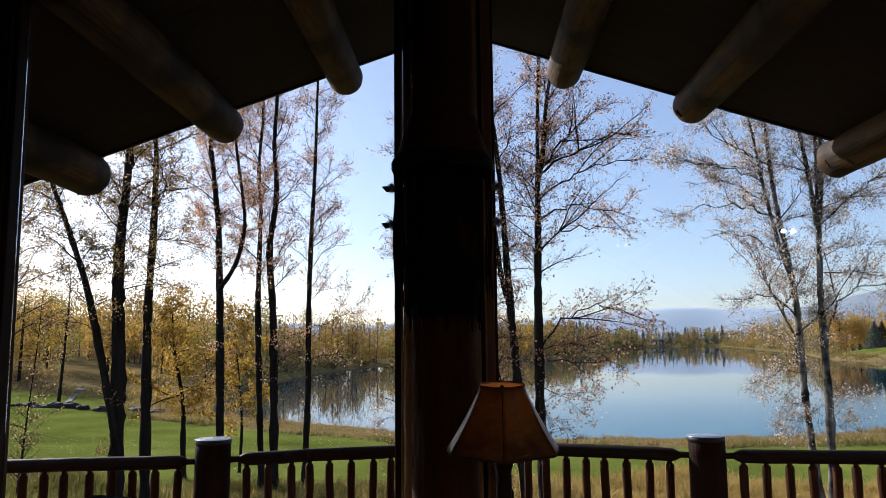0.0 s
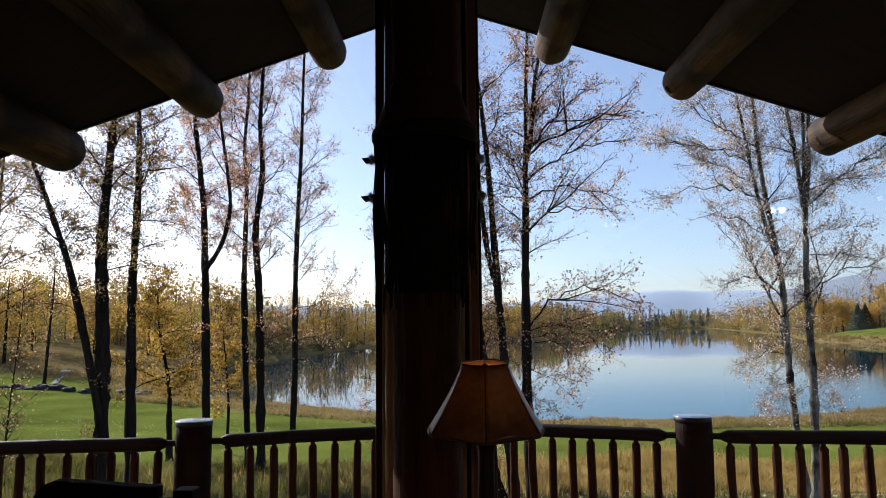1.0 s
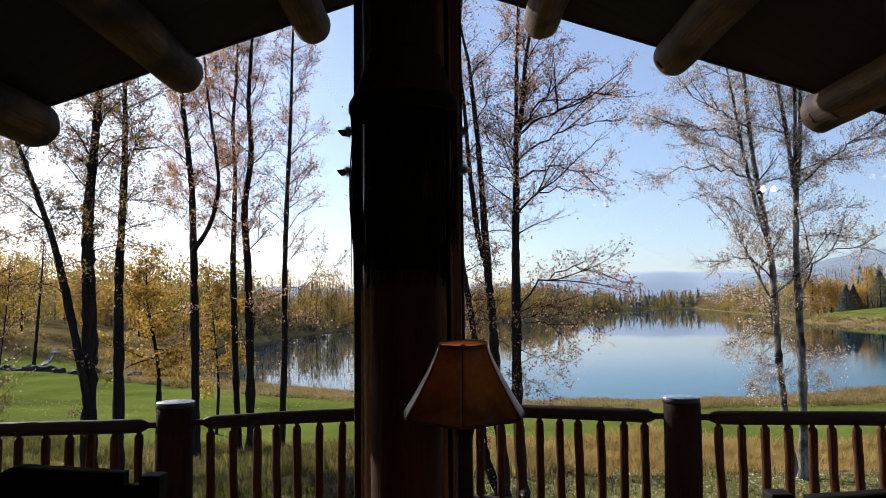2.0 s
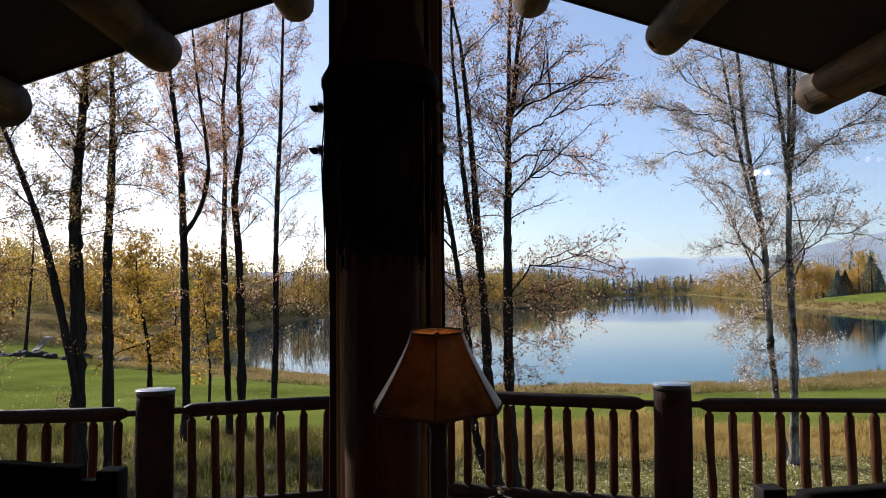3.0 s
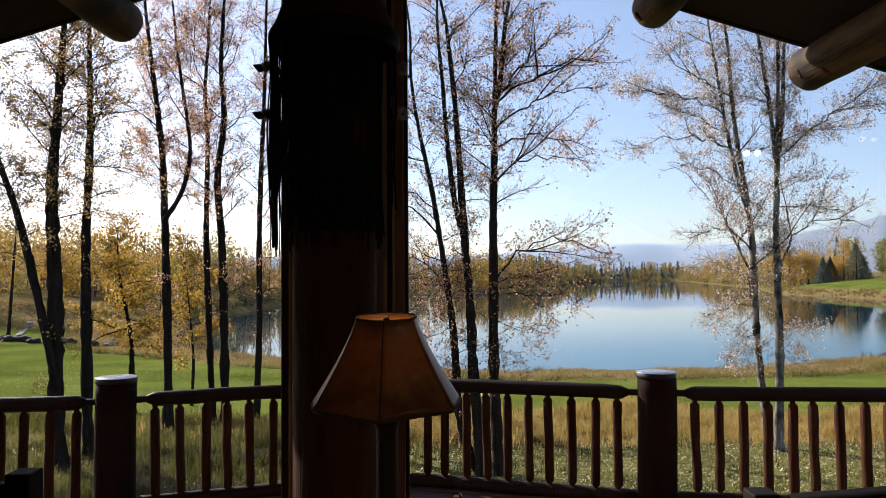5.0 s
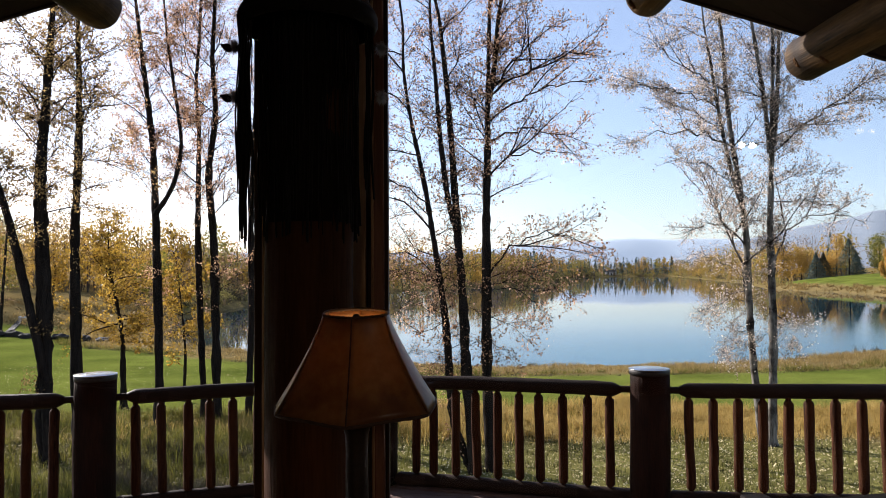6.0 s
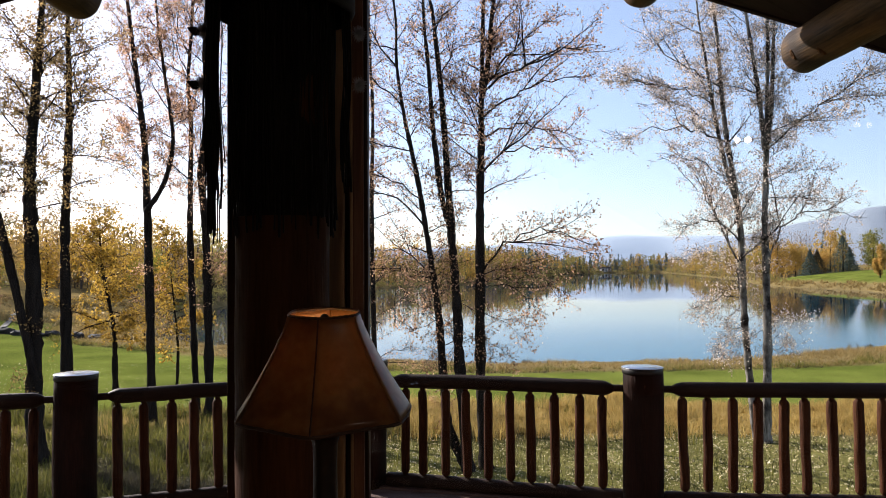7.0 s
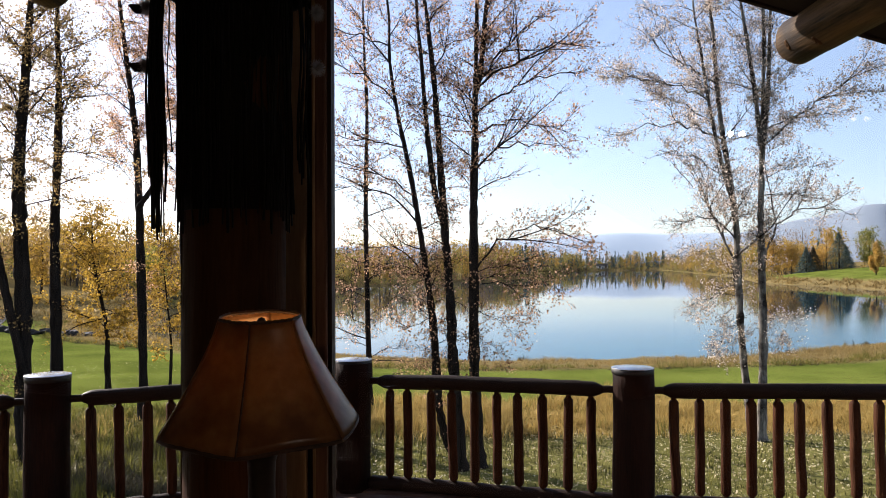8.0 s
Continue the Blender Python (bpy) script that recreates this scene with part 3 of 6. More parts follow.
# windows: frame, casing and pane
for sg, nm in ((-1, "window_1"), (1, "window_2")):
    win = thing(nm, (CX, 0, 0), "tall fixed picture window in a dark wooden frame", "window", kind="structure")
    JAMB = JAMBS[sg]

    def upright(name, s0, s1, y0, y1, mat, z0=SILL, z1=HEAD, bevel=0.005, win=win, sg=sg):
        x0, x1 = sorted((sg * s0, sg * s1))
        return part(name, box_mesh(name, (x0, x1, y0, y1, z0, z1), mat, bevel), win)

    if sg < 0:
        upright("window_frame", MULL - 0.026, MULL, 2.405, 2.499, TRIM_DARK)
        part("glazing_bead", lathe("glazing_bead", [(0.0055, SILL), (0.0055, HEAD)], TRIM, 16), win, m=pose(sg * (MULL - 0.031), 2.398, 0))
        for s_c, r_c in ((MULL - 0.060, 0.0225), (MULL - 0.094, 0.008)):
            part("round_casing", lathe("round_casing", [(r_c, SILL), (r_c, HEAD)], TRIM, 28), win, m=pose(sg * s_c, 2.392, 0))
        upright("casing", MULL - 0.083, MULL - 0.037, 2.398, 2.42, TRIM)
        upright("casing", MULL - 0.140, MULL - 0.104, 2.385, 2.41, TRIM)
    else:
        upright("window_frame", MULL - 0.075, MULL - 0.0005, 2.440, 2.499, TRIM_DARK)
        upright("glazing_bead", MULL - 0.011, MULL, 2.405, 2.439, TRIM_DARK, bevel=0.003)
        upright("casing", MULL - 0.044, MULL - 0.0115, 2.388, 2.439, TRIM_RED, bevel=0.006)
        part("round_casing", lathe("round_casing", [(0.0045, SILL), (0.0045, HEAD)], TRIM, 16), win, m=pose(sg * (MULL - 0.046), 2.390, 0))
        upright("casing", MULL - 0.150, MULL - 0.066, 2.382, 2.418, TRIM)
    upright("window_frame", JAMB - 0.026, JAMB, 2.405, 2.502, TRIM_DARK)
    upright("glazing_bead", JAMB, JAMB + 0.010, 2.385, 2.398, TRIM_DARK)
    upright("casing", JAMB + 0.012, JAMB + 0.10, 2.372, 2.398, TRIM_DARK)
    upright("casing", JAMB + 0.102, JAMB + 0.16, 2.382, 2.398, TRIM)
    upright("window_frame", MULL + 0.001, JAMB - 0.027, 2.41, 2.498, TRIM_DARK, HEAD - 0.05, HEAD - 0.002)
    upright("window_frame", MULL + 0.001, JAMB - 0.027, 2.41, 2.498, TRIM_DARK, SILL + 0.002, SILL + 0.05)
    upright("window_sill", MULL - 0.08, JAMB + 0.16, 2.25, 2.398, TRIM, SILL - 0.035, SILL - 0.002)
    pane = upright("pane", MULL + 0.002, JAMB - 0.028, 2.468, 2.474, GLASS, SILL + 0.05, HEAD - 0.05, 0)
    pane.visible_shadow = False

# ---- deck, posts and railing ----
POSTS = [(-4.75, 4.46), (-1.604, 4.90), (0.140, 5.46), (1.875, 4.90), (5.0, 4.50)]
deck = thing("deck", (0, 0, 0.19), "raised red-brown board deck outside the windows", "deck", kind="structure")
edge = [(-4.75, 4.54), (-1.604, 4.98), (0.14, 5.54), (1.875, 4.98), (5.0, 4.58)]


def deck_front(x):
    return float(np.interp(x, [p[0] for p in edge], [p[1] for p in edge]))


y = 2.51
while y < 5.5:
    xs = [x for x in np.linspace(-4.7, 4.95, 400) if deck_front(x) > y + 0.134]
    runs, run = [], []
    for x in xs:
        if run and x - run[-1] > 0.05:
            runs.append(run)
            run = []
        run.append(x)
    runs.append(run)
    for run in runs:
        if len(run) > 3:
            part("deck_board", box_mesh("deck_board", (run[0], run[-1], y, y + 0.134, -0.035, 0.0), DECKING, 0.004), deck)
    y += 0.14
for i in range(4):
    (ax, ay), (bx, by) = edge[i], edge[i + 1]
    bm = bmesh.new()
    w = 0.16
    lo = [(ax, ay - w), (bx, by - w), (bx, by + 0.01), (ax, ay + 0.01)]
    v0 = [bm.verts.new((x, yy, -0.20)) for x, yy in lo]
    v1 = [bm.verts.new((x, yy, 0.012)) for x, yy in lo]
    bm.faces.new(v0[::-1])
    bm.faces.new(v1)
    for a in range(4):
        b = (a + 1) % 4
        bm.faces.new((v0[a], v0[b], v1[b], v1[a]))
    bmesh.ops.bevel(bm, geom=list(bm.edges), offset=0.006, segments=1, affect="EDGES")
    part("edge_board", bm_mesh("edge_board", bm, DECKING), deck)

for i, (px, py) in enumerate(POSTS):
    gz = float(ground_z(px, py))
    post = thing("deck_post", (px, py, gz - 0.1), "thick stained log post with a flat metal cap", "post", "deck posts")
    part("log", log_mesh("log", (0, 0, 0), (0, 0, 1.035 - gz + 0.1), 0.124, LOG_UP, 50 + i, sides=28, rings=40, wobble=0.03, round_end=0.05, knots=4), post)
    h = 1.05 - gz + 0.1
    band = part("cap_band", lathe("cap_band", [(0.1235, h - 0.036), (0.1255, h - 0.034), (0.1265, h - 0.006), (0.124, h - 0.004)], IRON, 40), post, "dark band round the top")
    part("cap", lathe("cap", [(0.1265, h - 0.004), (0.1285, h - 0.001), (0.126, h + 0.001), (0.0, h + 0.003)], CAP, 40), band, "flat grey metal cap")

bal_meshes = [log_mesh("baluster", (0, 0, 0.262), (0, 0, 0.846), 0.0295, BALUSTER, 80 + k, sides=12, rings=11, wobble=0.14, round_end=0.9, knots=1) for k in range(7)]
neck_mesh = log_mesh("neck", (0, 0, 0.815), (0, 0, 0.885), 0.0165, BALUSTER, 90, sides=10, rings=3)
rnd = random.Random(4)
for i in range(4):
    top = 0.895 + (0.0, 0.004, 0.018, 0.018)[i]
    a, b = Vector((*POSTS[i], 0)), Vector((*POSTS[i + 1], 0))
    d = (b - a).normalized()
    L = (b - a).length
    rail = thing("railing", (a.x, a.y, 0), "dark log railing with peeled-pole balusters between posts", "railing", "deck railings", turn=math.degrees(math.atan2(d.y, d.x)))
    part("top_rail", log_mesh("top_rail", (0.17, 0, top), (L - 0.17, 0, top), 0.047, RAIL, 100 + i, sides=16, rings=26, wobble=0.10, round_end=1.5, knots=5), rail)
    for e0, e1 in ((0.08, 0.25), (L - 0.25, L - 0.08)):
        part("tenon", log_mesh("tenon", (e0, 0, top), (e1, 0, top), 0.022, RAIL, 120 + i, sides=10, rings=3), rail)
    part("bottom_rail", log_mesh("bottom_rail", (0.10, 0, 0.238), (L - 0.10, 0, 0.238), 0.046, RAIL, 110 + i, sides=14, rings=26, wobble=0.10, round_end=0.8, knots=4), rail)
    n = int(round((L - 0.50) / 0.150)) + 1
    for k in range(n):
        x = 0.25 + (L - 0.50) * k / (n - 1)
        bal = part("baluster", bal_meshes[rnd.randrange(7)], rail, m=pose(x + rnd.uniform(-0.008, 0.008), rnd.uniform(-0.004, 0.004), top - 0.895, rnd.uniform(-1, 1), rnd.uniform(-1.2, 1.2), rnd.uniform(0, 360)))
        part("neck", neck_mesh, bal)

# ---- inside: column, fringe, lamp, table, chairs ----
COL = (CX, 2.165)
column = new("log_column", log_mesh("log_column", (0, 0, FLOOR_Z), (0, 0, 4.15), 0.118, LOG_COLUMN, 61, sides=36, rings=50, wobble=0.02, round_end=0.02, knots=6))
column.matrix_world = pose(*COL, 0)
tagged(column, "varnished round log column between the two windows", "column", kind="structure")

fringe = thing("fringed_collar", (*COL, 2.38), "black leather collar with long fringe round the log column", "wall hanging")
part("collar", lathe("collar", [(0.124, 0.16), (0.128, 0.15), (0.146, 0.085), (0.170, 0.02), (0.180, 0.002), (0.174, 0.0), (0.140, 0.06), (0.121, 0.13), (0.121, 0.16)], BROWN_LEATHER, 48), fringe, "brown leather cone")
part("rim", lathe("rim", [(0.168, 0.001), (0.182, 0.0), (0.188, -0.012), (0.188, -0.035), (0.182, -0.048), (0.168, -0.05), (0.160, -0.03), (0.168, 0.001)], LEATHER, 48), fringe, "rolled black leather rim")
rnd = random.Random(9)
lining = []
for i in range(130):
    a = 2 * math.pi * i / 130 + rnd.uniform(-0.02, 0.02)
    lining.append((a, rnd.uniform(0.124, 0.131)))
for i in range(6):
    lining.append((radians(-3 + rnd.uniform(-13, 13)), rnd.uniform(0.150, 0.186)))
for i in range(34):
    lining.append((radians(210 + rnd.gauss(0, 4.2)), rnd.uniform(0.168, 0.196)))
for i in range(5):
    lining.append((radians(196 + rnd.gauss(0, 2.0)), rnd.uniform(0.160, 0.172)))
lining.append((radians(182), 0.158))
part("sleeve", lathe("sleeve", [(0.1205, -0.03), (0.1220, -0.03), (0.1226, -0.30), (0.1220, -0.575), (0.1205, -0.575)], LEATHER, 40), fringe, "black hide wrapped round the column")
strand_v, strand_f = [], []
for a, r0 in lining:
    length = 0.56 + (rnd.uniform(-0.05, 0.045) if r0 < 0.15 else rnd.uniform(-0.16, 0.06))
    w = rnd.uniform(0.0015, 0.0034)
    sway = rnd.uniform(-0.010, 0.010), rnd.uniform(-0.012, 0.006)
    base = len(strand_v)
    for j in range(8):
        f = j / 7
        z = -0.03 - length * f
        ang = a + sway[0] * f * 3 + 0.014 * math.sin(f * 9 + a * 7)
        r = r0 + sway[1] * f + 0.004 * math.sin(f * 7 + a * 13)
        for q in range(4):
            t = math.pi / 2 * q + a + f * 2
            strand_v.append((r * math.cos(ang) + w * math.cos(t), r * math.sin(ang) + w * math.sin(t), z))
    for j in range(7):
        for q in range(4):
            p = (q + 1) % 4
            strand_f.append((base + j * 4 + q, base + j * 4 + p, base + j * 4 + 4 + p, base + j * 4 + 4 + q))
part("fringe", fast_mesh("fringe", strand_v, strand_f, LEATHER), fringe, "long thin black leather strands")
# thick braided strands at the sides with tufts of down
for a_deg, r in ((212, 0.184),):
    a = radians(a_deg)
    me = log_mesh("braid", (r * math.cos(a), r * math.sin(a), -0.62), (r * math.cos(a), r * math.sin(a), -0.03), 0.0042, LEATHER, 200 + a_deg, sides=8, rings=40, wobble=0.5, round_end=1.0)
    br = part("braid", me, fringe)
for a_deg, z in ((206, -0.115), (204, -0.245), (-4, -0.10), (-2, -0.23)):
    a = radians(a_deg)
    verts, faces = [], []
    out = Vector((math.cos(a), math.sin(a), 0))
    for j in range(900):
        d = (out * rnd.uniform(0.1, 1.0) + Vector((rnd.gauss(0, 0.55), rnd.gauss(0, 0.55), rnd.gauss(-0.1, 0.75)))).normalized()
        side = d.orthogonal().normalized() * 0.0011
        l = rnd.uniform(0.006, 0.028)
        b0 = len(verts)
        verts += [side, -side, d * l + Vector((0, 0, -0.003))]
        faces.append((b0, b0 + 1, b0 + 2))
    c = Vector((0.194 * math.cos(a), 0.194 * math.sin(a), z))
    part("tuft", mesh_of("tuft", [v + c for v in verts], faces, FLUFF), fringe, "grey tuft of down")
    if a_deg < 0:
        continue
    tip = lathe("feather_tip", [(0.0, 0.0), (0.006, 0.004), (0.010, 0.016), (0.007, 0.026), (0.0015, 0.040), (0.0, 0.041)], LEATHER, 12)
    part("feather_tip", tip, fringe, "black feather tip", Matrix.Translation(c + out * 0.010 + Vector((0, 0, -0.012))) @ (out + Vector((0, 0, 0.35))).to_track_quat("Z", "Y").to_matrix().to_4x4() @ Matrix.Diagonal((0.5, 1.2, 0.8, 1)))

# table with the lamp and a glass jar
LX, LY = 0.316, 1.597
TABLE_Z = FLOOR_Z + 0.75
table = thing("side_table", (LX + 0.02, 1.62, FLOOR_Z), "small dark wooden table below the windows", "table")
part("tabletop", lathe("tabletop", [(0.0, 0.715), (0.30, 0.715), (0.315, 0.725), (0.315, 0.742), (0.305, 0.75), (0.0, 0.75)], BLACK_WOOD, 40, False), table)
for k in range(4):
    a = math.pi / 4 + k * math.pi / 2
    part("leg", lathe("leg", [(0.016, 0), (0.024, 0.03), (0.018, 0.10), (0.026, 0.5), (0.03, 0.714)], BLACK_WOOD, 12), table, m=pose(0.2 * math.cos(a), 0.2 * math.sin(a), 0))

lamp = thing("table_lamp", (LX, LY, TABLE_Z), "lit table lamp with a laced rawhide bell shade", "lamp")
part("base", lathe("base", [(0.085, 0.0), (0.09, 0.008), (0.086, 0.02), (0.05, 0.035), (0.034, 0.055), (0.028, 0.09), (0.0235, 0.16), (0.0215, 0.40), (0.0225, 0.43), (0.027, 0.445), (0.026, 0.46), (0.018, 0.475), (0.012, 0.49), (0.012, 0.53), (0.0, 0.53)], IRON, 28), lamp, "dark iron stem")
SH0, SH1 = 1.419 - TABLE_Z, 1.5945 - TABLE_Z
TURN = radians(-92)
SHM = (SH0 + SH1) / 2
levels = []
for j in range(15):
    f = j / 14
    r = 0.066 + (0.1625 - 0.066) * (1 - f) ** 1.22
    levels.append((r, SH0 + (SH1 - SH0) * f))


def shade_point(a, r, z, dip):
    """A point of the six-panelled shade: panels slightly bulged between seams, hem hanging a little lower at the seams."""
    k = ((a - TURN) % (math.pi / 3)) / (math.pi / 3)
    flat = math.cos(math.pi / 6) / math.cos((k - 0.5) * math.pi / 3)
    rr = r * (0.40 * flat + 0.60)
    p = Matrix.Rotation(radians(5), 3, "X") @ Vector((rr * math.cos(a), rr * math.sin(a), z - dip * 0.002 * math.cos(k * 2 * math.pi) - SHM))
    return (p.x, p.y, p.z + SHM)


N = 72
for pnl in range(6):
    verts, faces = [], []
    m = N // 6
    for j, (r, z) in enumerate(levels):
        for i in range(m + 1):
            a = TURN + (pnl + i / m) * math.pi / 3
            verts.append(shade_point(a, r, z, 1 - j / 14))
    for j in range(14):
        for i in range(m):
            q = j * (m + 1) + i
            faces.append((q, q + 1, q + m + 2, q + m + 1))
    ob = part("shade_panel", mesh_of("shade_panel", verts, faces, PARCHMENT, True), lamp, "amber rawhide parchment panel")
    sol = ob.modifiers.new("thickness", "SOLIDIFY")
    sol.thickness, sol.offset = 0.0016, 0
    verts, faces = [], []
    for j, (r, z) in enumerate(levels):
        x, yy, zz = shade_point(TURN + pnl * math.pi / 3, r, z, 1 - j / 14)
        k = 1 + 0.0012 / r
        verts += [Vector((x * k, yy * k, zz)) + Vector((math.cos(t), math.sin(t), 0)) * 0.0013 * (1 + 0.25 * (j % 2)) for t in (0, 1.571, 3.142, 4.712)]
    for j in range(14):
        for q in range(4):
            p = (q + 1) % 4
            faces.append((j * 4 + q, j * 4 + p, j * 4 + 4 + p, j * 4 + 4 + q))
    part("seam", mesh_of("seam", verts, faces, LACE if pnl == 0 else PARCHMENT), ob, "dark leather lacing" if pnl == 0 else "")
for nm, (r, z), dip in (("bottom_hem", levels[0], 1), ("top_hem", levels[-1], 0)):
    verts, faces = [], []
    for i in range(N):
        a = TURN + 2 * math.pi * i / N
        x, yy, zz = shade_point(a, r, z, dip)
        for t in (0, 1.571, 3.142, 4.712):
            verts.append((x + math.cos(a) * 0.0022 * math.cos(t), yy + math.sin(a) * 0.0022 * math.cos(t), zz + 0.0028 * math.sin(t) * (1 + 0.3 * (i % 2))))
    for i in range(N):
        for q in range(4):
            p, k = (q + 1) % 4, (i + 1) % N
            faces.append((i * 4 + q, i * 4 + p, k * 4 + p, k * 4 + q))
    part(nm, mesh_of(nm, verts, faces, LACE), lamp, "dark leather edge")
part("finial", lathe("finial", [(0.0, SH1 - 0.036), (0.004, SH1 - 0.034), (0.004, SH1 - 0.018), (0.0075, SH1 - 0.014), (0.0085, SH1 - 0.008), (0.005, SH1 - 0.003), (0.0, SH1 - 0.001)], IRON, 16), lamp, "dark round finial")
for k in range(3):
    a = radians(20 + 120 * k)
    part("spider_arm", log_mesh("spider_arm", (0.002, 0, SH1 - 0.026), (0.060, 0, SH1 - 0.012), 0.0016, IRON, 300 + k, sides=6, rings=3), lamp, m=pose(0, 0, 0, 0, 0, math.degrees(a)))
part("bulb", lathe("bulb", [(0.0, SH0 + 0.02), (0.012, SH0 + 0.025), (0.014, SH0 + 0.05), (0.027, SH0 + 0.085), (0.026, SH0 + 0.105), (0.014, SH0 + 0.122), (0.0, SH0 + 0.126)], glowing("dim lamp bulb", (1.0, 0.55, 0.2), 5.5), 20), lamp, "dim warm bulb")

jar = thing("glass_jar", (0.462, 1.585, TABLE_Z), "clear lidded glass jar on the table beside the lamp", "jar")
part("body", lathe("body", [(0.0, 0.0), (0.055, 0.0), (0.059, 0.006), (0.059, 0.20), (0.055, 0.205), (0.055, 0.01), (0.0, 0.008)], CLEAR, 32), jar)
part("lid", lathe("lid", [(0.060, 0.207), (0.060, 0.222), (0.052, 0.248), (0.032, 0.268), (0.008, 0.276), (0.006, 0.282), (0.010, 0.288), (0.009, 0.297), (0.0, 0.301)], CLEAR, 32), jar, "domed glass lid with a knob")


def chair(x, y, flip, label, drop=0.0, crown=0.030):
    """A dark armchair: a padded back with a bowed top beside a square wooden post; flip mirrors it."""
    c = thing("armchair", (x, y, FLOOR_Z), label, "chair", "chairs beside the table")
    high = 1.035 - drop
    bm = bmesh.new()
    n = 22
    for dy in (-0.035, 0.035):
        for i in range(n + 1):
            f = i / n
            xx = -0.25 + 0.37 * f
            top = high + crown - 0.026 * f - 0.10 * max(0.0, 0.16 - f) ** 2 / 0.0256 * 0.6 + 0.004 * noise.noise((f * 4, drop * 9, 1))
            bm.verts.new((flip * xx, dy, 0.50))
            bm.verts.new((flip * xx, dy, top))
    bm.verts.ensure_lookup_table()
    m = 2 * (n + 1)
    for i in range(n):
        a = i * 2
        bm.faces.new([bm.verts[q] for q in (a, a + 2, a + 3, a + 1)])
        bm.faces.new([bm.verts[q + m] for q in (a, a + 1, a + 3, a + 2)])
        bm.faces.new([bm.verts[q] for q in (a + 1, a + 3, m + a + 3, m + a + 1)])
        bm.faces.new([bm.verts[q] for q in (a, m + a, m + a + 2, a + 2)])
    bm.faces.new([bm.verts[q] for q in (0, 1, m + 1, m)])
    e = 2 * n
    bm.faces.new([bm.verts[q] for q in (e, m + e, m + e + 1, e + 1)])
    bmesh.ops.bevel(bm, geom=[ed for ed in bm.edges if ed.calc_face_angle(0) > 0.8], offset=0.014, segments=3, affect="EDGES")
    part("backrest", bm_mesh("backrest", bm, BLACK_CLOTH, True), c)
    part("back_rail", box_mesh("back_rail", (*sorted((flip * 0.115, flip * 0.177)), -0.02, 0.02, high - 0.30, high - 0.028), BLACK_WOOD, 0.006), c)
    for xx, hh in ((0.175, high), (-0.29, 0.62)):
        part("back_post", box_mesh("back_post", (*sorted((flip * xx, flip * (xx + 0.06))), -0.035, 0.035, 0.0, hh), BLACK_WOOD, 0.006), c)
        part("front_leg", box_mesh("front_leg", (*sorted((flip * xx, flip * (xx + 0.05))), -0.50, -0.45, 0.0, 0.62), BLACK_WOOD, 0.006), c)
        part("armrest", box_mesh("armrest", (*sorted((flip * (xx - 0.005), flip * (xx + 0.06))), -0.52, -0.037, 0.622, 0.655), BLACK_WOOD, 0.008), c)
    part("seat", box_mesh("seat", (*sorted((flip * -0.225, flip * 0.17)), -0.50, -0.036, 0.36, 0.47), BLACK_CLOTH, 0.03), c)
    return c


chair(-0.785, 1.87, 1, "black upholstered armchair with a square wooden back post")
chair(1.385, 1.77, -1, "black upholstered armchair at the other side of the table", 0.042, 0.008)

# twin-bulb ceiling lights of the room, mirrored in the panes
for k, (x, y, z) in enumerate(((2.755, -0.465, 2.558), (3.27, 0.11, 2.552), (1.667, -1.51, 2.591))):
    lt = thing("ceiling_light", (x, y, z), "small twin-bulb light on a rod from the ceiling", "lamp", "room lights")
    s = abs(x - CX)
    part("rod", lathe("rod", [(0.006, 0.06), (0.006, roof_z(s) - z - 0.01), (0.05, roof_z(s) - z - 0.008), (0.05, roof_z(s) - z)], IRON, 12), lt)
    part("crossbar", log_mesh("crossbar", (-0.049, 0, 0.055), (0.049, 0, 0.055), 0.007, IRON, 400 + k, sides=8, rings=3), lt)
    for dx in (-0.040, 0.040):
        part("bulb", lathe("bulb", [(0.019 * math.sin(q * math.pi / 10), -0.019 * math.cos(q * math.pi / 10)) for q in range(11)], BULB if k == 0 else DIM_BULB, 18), lt, "round lit bulb", pose(dx, 0, 0))
        part("socket", lathe("socket", [(0.008, 0.016), (0.011, 0.024), (0.011, 0.054), (0.0, 0.056)], IRON, 12), lt, "", pose(dx, 0, 0))
# added fill lamp behind the viewer, hung out of view to warm column and trim
fill_lamp = thing("pendant_light", (0.12, -3.3, 2.75), "added warm fill lamp with an iron cone shade, out of view", "lamp")
part("rod", lathe("rod", [(0.007, 0.10), (0.007, roof_z(0) - 2.77), (0.05, roof_z(0) - 2.768), (0.05, roof_z(0) - 2.755)], IRON, 12), fill_lamp)
# cone keeps the added lamp's mirror image out of the panes
part("shade", lathe("shade", [(0.030, 0.075), (0.075, 0.045), (0.172, -0.235), (0.176, -0.235), (0.079, 0.047), (0.030, 0.080)], IRON, 32), fill_lamp, "dark iron cone shade")
part("bulb", lathe("bulb", [(0.0, -0.215), (0.02, -0.21), (0.03, -0.19), (0.02, -0.16), (0.012, -0.12), (0.012, 0.07), (0.0, 0.075)], glowing("pendant bulb", (1.0, 0.72, 0.45), 9), 20), fill_lamp, "warm lit bulb")
part("fitter", lathe("fitter", [(0.030, 0.082), (0.030, 0.11), (0.0, 0.112)], IRON, 20), fill_lamp)
room_light = new("room_light", bpy.data.lights.new("room_light", "POINT"))
room_light.data.energy, room_light.data.color, room_light.data.shadow_soft_size = 20, (1.0, 0.66, 0.38), 0.02
room_light.matrix_world = pose(0.12, -3.3, 2.75 - 0.228)


